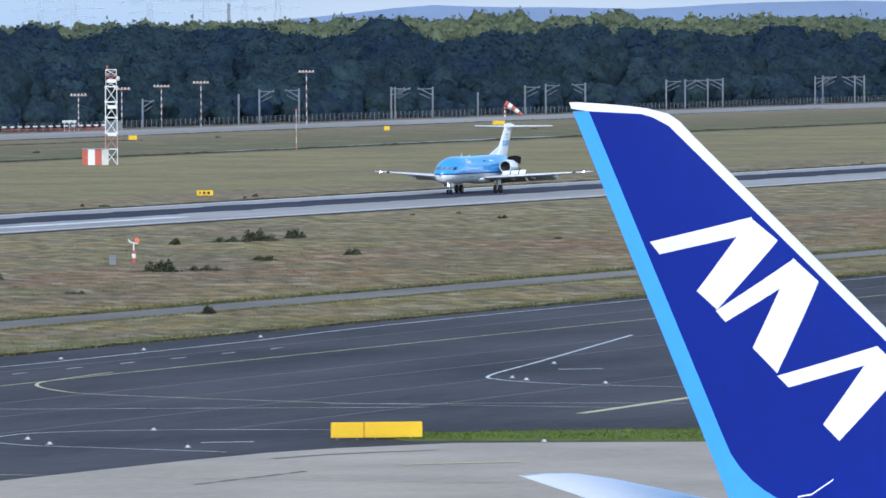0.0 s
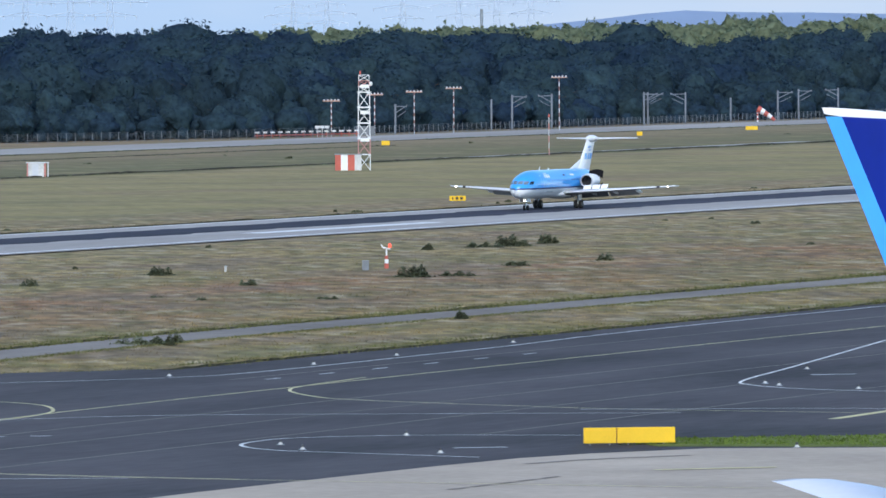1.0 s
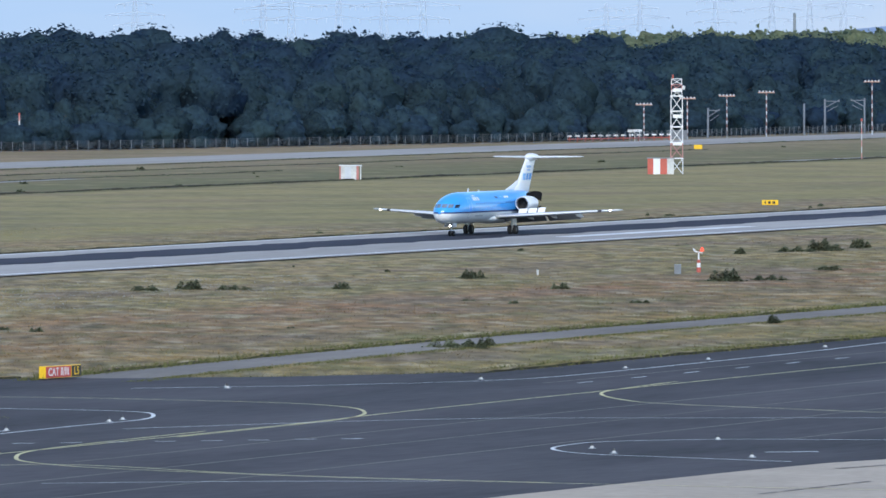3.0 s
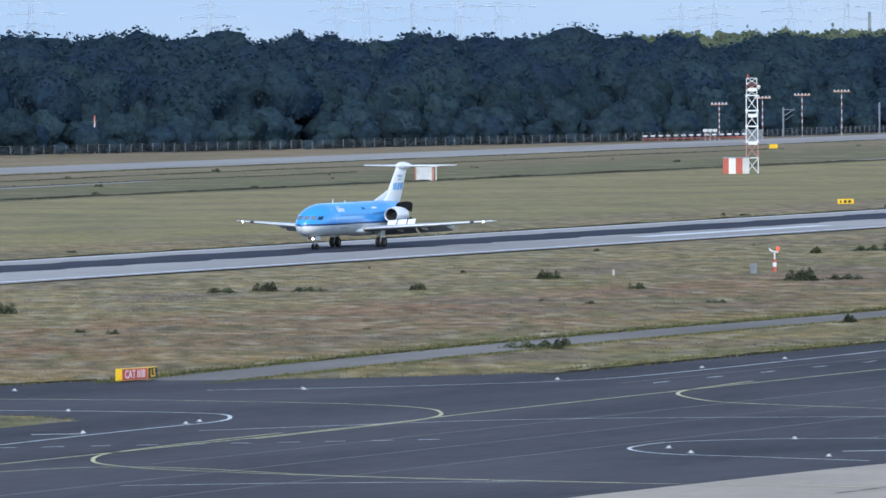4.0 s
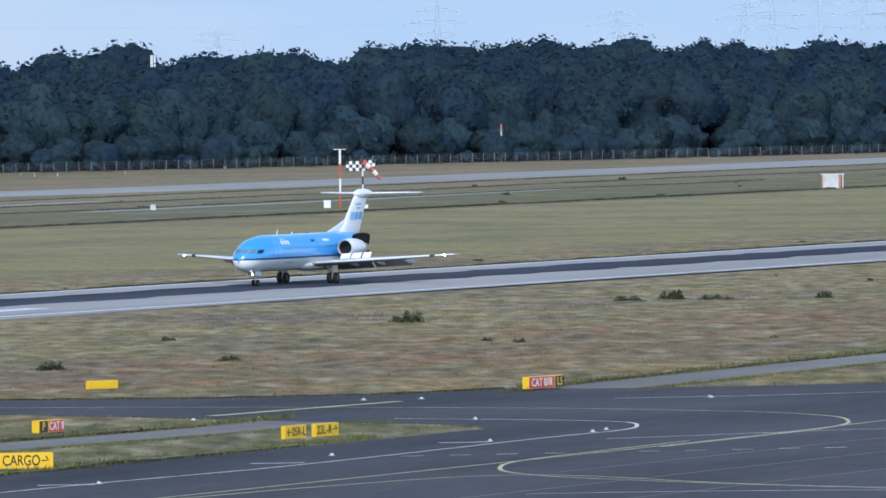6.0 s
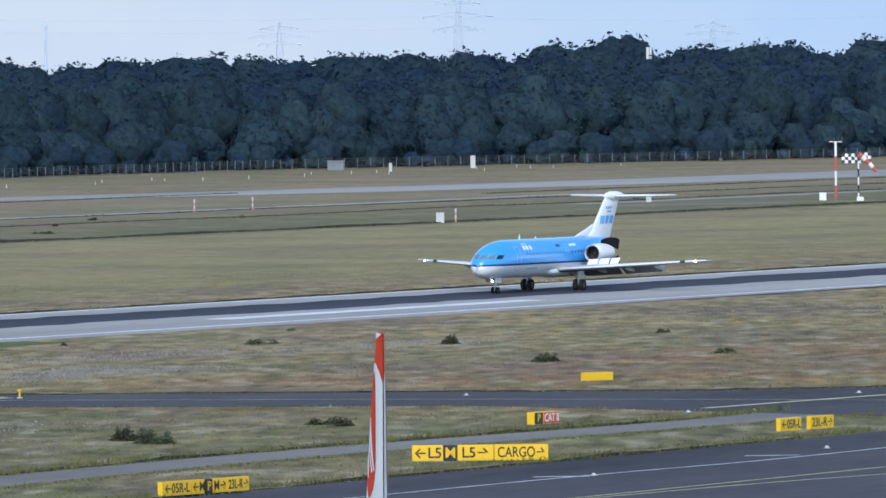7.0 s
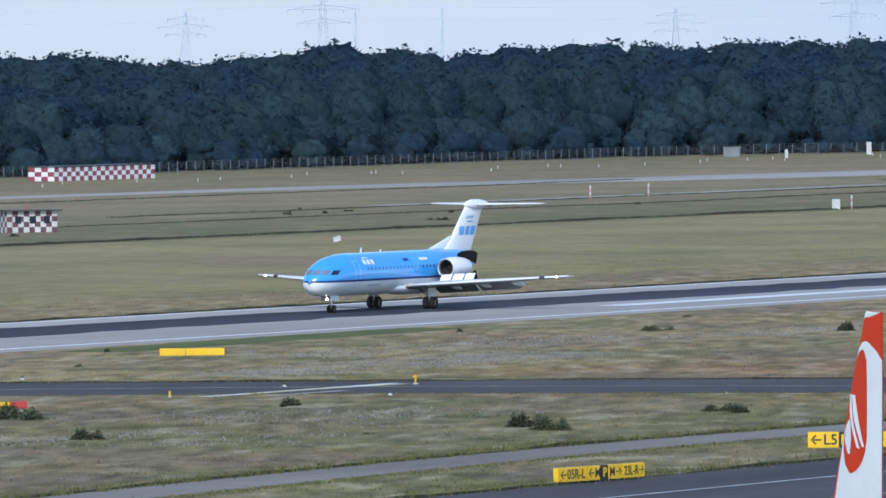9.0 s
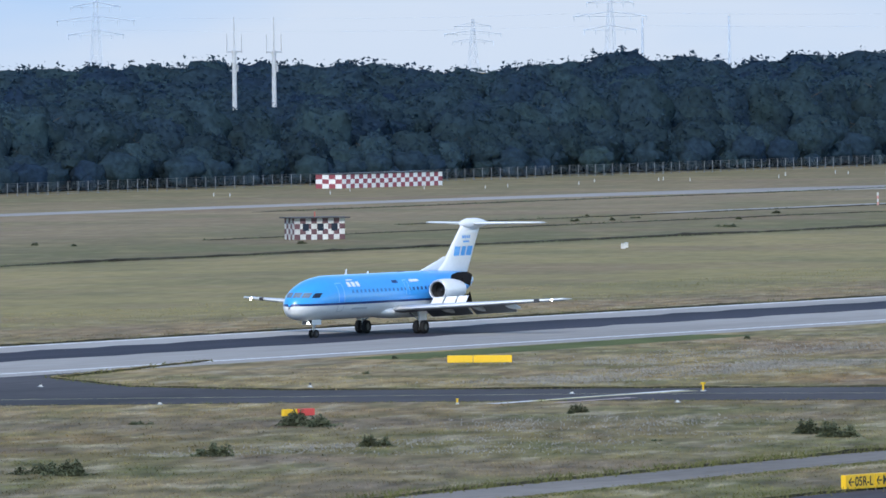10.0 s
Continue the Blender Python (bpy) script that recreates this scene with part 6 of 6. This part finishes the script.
rnd = random.Random(21)
dry, green, edge, rim, flowers = [], [], [], [], []
while len(dry) + len(green) < 34000:
    d = 430 + 760 * rnd.random() ** 1.2
    a = radians(rnd.uniform(57, 75))
    x, y = d * math.sin(a), d * math.cos(a)
    if y < 246 or y > 470 or 376 < y < 423 or not is_grass(x, y):
        continue
    v = noise.noise(Vector((x * 0.03, y * 0.06, 0.3))) + 0.6 * noise.noise(Vector((x * 0.12, y * 0.2, 4.3)))
    if v < -0.35 and rnd.random() < 0.7:
        continue
    (green if v + (0.35 if y < 300 and x < 600 else 0) > 0.22 else dry).append((x, y))
blades("dry_grass", dry, 0.04, 0.14, M_BLADE, "dry tan grass tufts on the airfield", 31, 0.7, 6, 0.03, 0.9)
blades("green_grass", green, 0.04, 0.14, M_BLADE, "green grass tufts on the airfield", 32, 0.7, 6, 0.03, 0.9)
# thick growth along the pavements' rims
for ln, off in ((path_e, -4.2), (path_e, 3.4), (path_w, -4.0), (path_w, 3.1)):
    for p, q in zip(ln, ln[1:]):
        m_ = int((q - p).length * 3.5)
        for k in range(m_):
            c = p.lerp(q, k / max(1, m_))
            if 590 < c.x < 634:
                continue
            (edge if off > 0 else rim).append((c.x, c.y + off + rnd.uniform(-0.25, 0.25)))
for x0, x1, yy in ((660, 1200, 252.1), (430, 560, 247.5)):
    for k in range(int((x1 - x0) * 3)):
        x = x0 + k / 3
        edge.append((x, yy if yy > 250 else float(np.interp(x, [250, 700], [246.9, 251.9])) + rnd.uniform(0, 0.4)))
for poly in (LEFT, RIGHT):
    for (xa, ya), (xb, yb) in zip(poly, poly[1:]):
        n_ = int(math.hypot(xb - xa, yb - ya) * 3)
        for k in range(n_):
            x, y = xa + (xb - xa) * k / n_ + rnd.uniform(-0.5, 0.5), ya + (yb - ya) * k / n_ + rnd.uniform(-0.5, 0.5)
            if is_grass(x, y):
                rim.append((x, y))
blades("edge_grass", edge, 0.14, 0.46, M_TUFT_GREEN, "thick green grass along the pavement edges", 33, 0.35, 9, 0.035, 0.7)
blades("rim_grass", rim, 0.05, 0.16, M_TUFT_GREEN, "short green grass along the pavement edges", 44, 0.45, 8, 0.03, 1.0)
blades("verge_grass", [(548.5 + (184 - y_) * 0.1 + rnd.random() * (8.5 + (184 - y_) * 0.5), y_) for y_ in [184 - 50 * rnd.random() for _ in range(2500)]], 0.08, 0.2, mat("lush_blades", (0.12, 0.17, 0.035), 0.9, var=0.25, scale=0.6), "short lush grass strip beside the apron", 34, 0.2)
for x0, x1, y0, y1, n_ in ((605, 655, 339, 350, 1500), (690, 722, 347, 357, 350), (500, 525, 300, 308, 250), (535, 560, 296, 314, 160), (505, 540, 284, 300, 130), (640, 690, 352, 366, 500), (760, 900, 340, 372, 450)):
    for _ in range(n_):
        x, y = rnd.uniform(x0, x1), rnd.gauss((y0 + y1) / 2, (y1 - y0) / 4)
        if noise.noise(Vector((x * 0.12, y * 0.3, 9))) > -0.12 and is_grass(x, y):
            flowers.append((x, y))
blades("wild_flowers", flowers, 0.06, 0.16, M_FLOWER, "patches of small white wild flowers in grass", 35, 1.1, 9, 0.028, 1.0)


def weed(seed, h, r):
    """A bushy clump: a low uneven mound of many small leaves with a few taller shoots."""
    rnd_ = np.random.default_rng(seed)
    t = thing("weed_clump", Matrix(), "dark-green weedy clump standing in dry grass", "shrub", "weed clumps")
    k = 1300
    hubs = rnd_.normal(0, 0.42, (7, 2)) * r
    tall = h * rnd_.uniform(0.45, 1.0, 7)
    own = rnd_.integers(7, size=k)
    d = rnd_.normal(0, 0.17, (k, 2)) * r
    up = np.clip(1 - (d ** 2).sum(1) / (0.13 * r * r), 0.05, 1) * tall[own] * rnd_.uniform(0.1, 1.0, k)
    c = np.c_[hubs[own] + d, up]
    a, tilt = rnd_.uniform(0, 6.28, k), rnd_.uniform(-0.6, 0.9, k)
    u = np.c_[np.cos(a), np.sin(a), tilt] * rnd_.uniform(0.05, 0.12, (k, 1))
    v = np.c_[-np.sin(a), np.cos(a), rnd_.uniform(-0.4, 0.6, k)] * rnd_.uniform(0.03, 0.07, (k, 1))
    c[:, 2] = np.maximum(c[:, 2], 0.06)
    q = np.stack([c - u, c - v, c + u, c + v], 1).reshape(-1, 3)
    ob = new("leaves", quad_mesh("leaves", q, M_SHRUB))
    ob.parent = t
    for g, hh in zip(hubs[:3], tall):
        part("stem", rod((g[0], g[1], 0), (g[0] + 0.06, g[1] + 0.05, hh * 1.05), 0.025, 0.012, 5), M_BARK, t)
    return t


WEEDS = [weed(41, 0.72, 1.15), weed(42, 0.55, 1.5), weed(43, 0.85, 0.85)]
spots = [(849.8, 351.5, 1.2), (845, 354, 1.0), (854.2, 339.5, 0.9), (891.5, 342.5, 1.0), (707, 272.4, 1.2), (711, 271.6, 1.0), (889, 316.9, 1.3), (893, 315, 1.0), (1018.2, 349.5, 1.5), (1006, 348.5, 1.4), (1000, 350, 1.2), (990, 352, 1.0), (782.1, 346.9, 1.1),
         (849.4, 348, 0.9), (704.9, 269.8, 0.7), (538.1, 286.1, 1.0), (561.9, 286, 0.9), (562.7, 315.4, 0.8), (514.5, 301.1, 0.8), (539.3, 320.3, 1.4), (541.2, 322.3, 1.3), (476.5, 297.1, 1.0), (478, 300, 1.1), (769.2, 270.8, 1.0), (500, 303, 0.9),
         (702.1, 362.8, 0.9), (705, 348.6, 1.1), (669.9, 324, 0.8), (691, 320, 0.8), (560, 284, 0.8), (534.3, 282.6, 1.0), (1070.5, 580.1, 0.8), (1105.3, 614.4, 0.6), (1098.7, 615.6, 0.5), (930, 322, 1.0), (950, 320, 1.1), (860, 322, 0.7), (820, 300, 0.6)]
rw = random.Random(5)
for _ in range(32):
    x, y = rw.uniform(520, 1150), rw.uniform(285, 384)
    if is_grass(x, y) and 57.5 < math.degrees(math.atan2(x, y)) < 74.5:
        spots.append((x, y, rw.uniform(0.2, 0.5)))
for _ in range(45):
    x, y = rw.uniform(800, 2000), rw.choice((rw.uniform(424, 440), rw.uniform(563, 640), rw.uniform(424, 436)))
    spots.append((x, y, rw.uniform(0.25, 0.6)))
used = set()
for i, (x, y, s) in enumerate(spots):
    k = i % 3
    m = Matrix.Translation((x, y, 0)) @ pose(0, 0, 0, 0, 0, rw.uniform(0, 360)) @ Matrix.Scale(s, 4)
    if k in used:
        copy_thing(WEEDS[k], m)
    else:
        used.add(k)
        WEEDS[k].matrix_world = m
# turf stands proud of the pavements; overhanging grass's shadow is painted on its face
M_TURF_SHADE = mat("shaded_soil_and_roots", (0.055, 0.052, 0.032), 0.95, var=0.3, scale=0.8)


def turf_edge(line, high, seed, inward=(0.0, 1.0)):
    b, prev = bmesh.new(), None
    tufts = []
    for p, q in zip(line, line[1:]):
        n_ = max(1, int(math.hypot(q[0] - p[0], q[1] - p[1]) / 0.9))
        for k in range(n_):
            x, y = p[0] + (q[0] - p[0]) * k / n_, p[1] + (q[1] - p[1]) * k / n_
            v = noise.noise(Vector((x * 0.1, seed, 0))) + 0.6 * noise.noise(Vector((x * 0.7, y * 0.7, seed)))
            h, w = max(0.05, high * (0.85 + 0.7 * v)), 0.5 * noise.noise(Vector((x * 0.25, y * 0.25, seed + 7)))
            x, y = x + inward[0] * w, y + inward[1] * w
            row = [b.verts.new((x + inward[0] * d, y + inward[1] * d, z)) for d, z in ((0.0, -0.05), (0.08, h * 0.75), (0.5, h), (3.0, -0.05))]
            if prev:
                for i in range(3):
                    f = b.faces.new((prev[i], row[i], row[i + 1], prev[i + 1]))
                    f.material_index = 1 if i else 0
            prev = row
            tufts.append((x + inward[0] * 0.5, y + inward[1] * 0.5))
    ob = link("turf_edge", b, M_TURF_SHADE)
    ob.data.materials.append(M_GRASS)
    tagged(ob, "raised turf edge, its shadow line painted as dark soil", "turf", kind="structure")
    blades("turf_grass", tufts, 0.12, 0.34, M_TUFT_GREEN, "overhanging green grass on the turf edge", seed + 60, 0.4, 7, 0.035, 0.8)


edge_y = lambda x: float(np.interp(x, [250, 700, 1600], [246.5, 251.5, 251.5]))
turf_edge([(x, edge_y(x) + 0.1) for x in range(656, 1240, 8)], 0.24, 1)
turf_edge([(x, edge_y(x) + 0.1) for x in range(430, 556, 6)], 0.2, 2)
turf_edge([(p.x, p.y + 3.2) for p in path_e if p.x > 646], 0.24, 3)
turf_edge([(p.x, p.y + 2.9) for p in path_w if p.x < 580], 0.22, 4)
turf_edge([(640, 388), (607, 380.2), (594.3, 366.2), (591.2, 352), (599.2, 335), (612.2, 306), (619.2, 288), (628.2, 279.2), (640, 276.2)], 0.2, 5, (0.9, 0.4))
turf_edge([(x, 421.7) for x in range(560, 1700, 12)], 0.22, 6)
# the drains: low ragged-crested earth banks with rough grass, the lip's shade painted dark
M_EARTH = mat("shaded_earth", (0.07, 0.062, 0.045), 0.95, var=0.3, scale=0.6)


def bank(x0, x1, yy, high, sway, seed):
    b, prev = bmesh.new(), None
    for i in range(int((x1 - x0) / 2.5) + 1):
        x = x0 + i * 2.5
        v = noise.noise(Vector((x * 0.05, seed, 0))) + 0.7 * noise.noise(Vector((x * 0.35, seed, 3)))
        h = max(0.02, high * (0.75 + 0.6 * v))
        y = yy + sway * noise.noise(Vector((x * 0.02, yy, 0)))
        row = [b.verts.new(p) for p in ((x, y - 0.15, -0.1), (x, y - 0.05, h * 0.8), (x, y + 0.3, h), (x, y + 1.6, -0.1))]
        if prev:
            for p, q in ((0, 1), (1, 2), (2, 3)):
                b.faces.new((prev[p], row[p], row[q], prev[q]))
        prev = row
    return tagged(link("drain_bank", b, M_EARTH), "low ragged earth bank of a field drain, shade painted in", "bank", kind="structure")


bank(800, 2100, 562, 0.3, 0.0, 1)
blades("drain_grass", [(800 + 1300 * rw.random(), 562.4 + rw.gauss(0, 0.5)) for _ in range(3500)], 0.06, 0.22, M_SHRUB, "rough dark grass along the field drain", 36, 0.4, 4, 0.08)
for yy, x0, x1, n_, sd in ((651, 1330, 2250, 1500, 37), (628, 1080, 1750, 700, 38), (606, 1000, 1500, 500, 39), (690, 1150, 1330, 300, 40)):
    bank(x0, x1, yy, 0.13, 2.5, sd)
    spots_ = [(x0 + (x1 - x0) * rw.random(), 0) for _ in range(n_)]
    spots_ = [(x, yy + 2.5 * noise.noise(Vector((x * 0.02, yy, 0))) + rw.gauss(0.3, 0.5)) for x, _ in spots_ if noise.noise(Vector((x * 0.03, yy, 5))) > -0.25]
    blades("rough_grass", spots_, 0.06, 0.24, M_SHRUB, "line of dark rough grass on the far field", sd, 0.5, 4, 0.1)


# ---- what moves ----
def motions():
    # the landing jet slows down along the runway
    rows = []
    for i in range(21):
        t = i * 0.5
        rows.append((t, pose(1250.3 - 66.88 * t + 1.1454 * t * t - 0.0061 * t ** 3, RWY, 0.036)))
    walk(JET, rows)
    # the taxiing airliner turns slowly away from the terrace
    walk(RED, [(t, pose(x * k, y * k, 0.024, 0, 0, 26.5 + a)) for t, x, y, k, a in (
        (0.0, 209.55, 106.35, 0.975, 1.2), (5.5, 209.58, 106.3, 0.975, 1.3), (6.4, 209.75, 105.95, 0.982, 2.0), (7.3, 210.08, 105.31, 0.9897, 3.7), (7.5, 210.2, 105.08, 0.9905, 4.4), (8.0, 210.49, 104.49, 0.9985, 6.5),
        (8.5, 210.76, 103.95, 1.0045, 8.7), (9.0, 210.94, 103.58, 1.0107, 11.0), (10.0, 211.25, 103.0, 1.022, 15.5))])


motions()
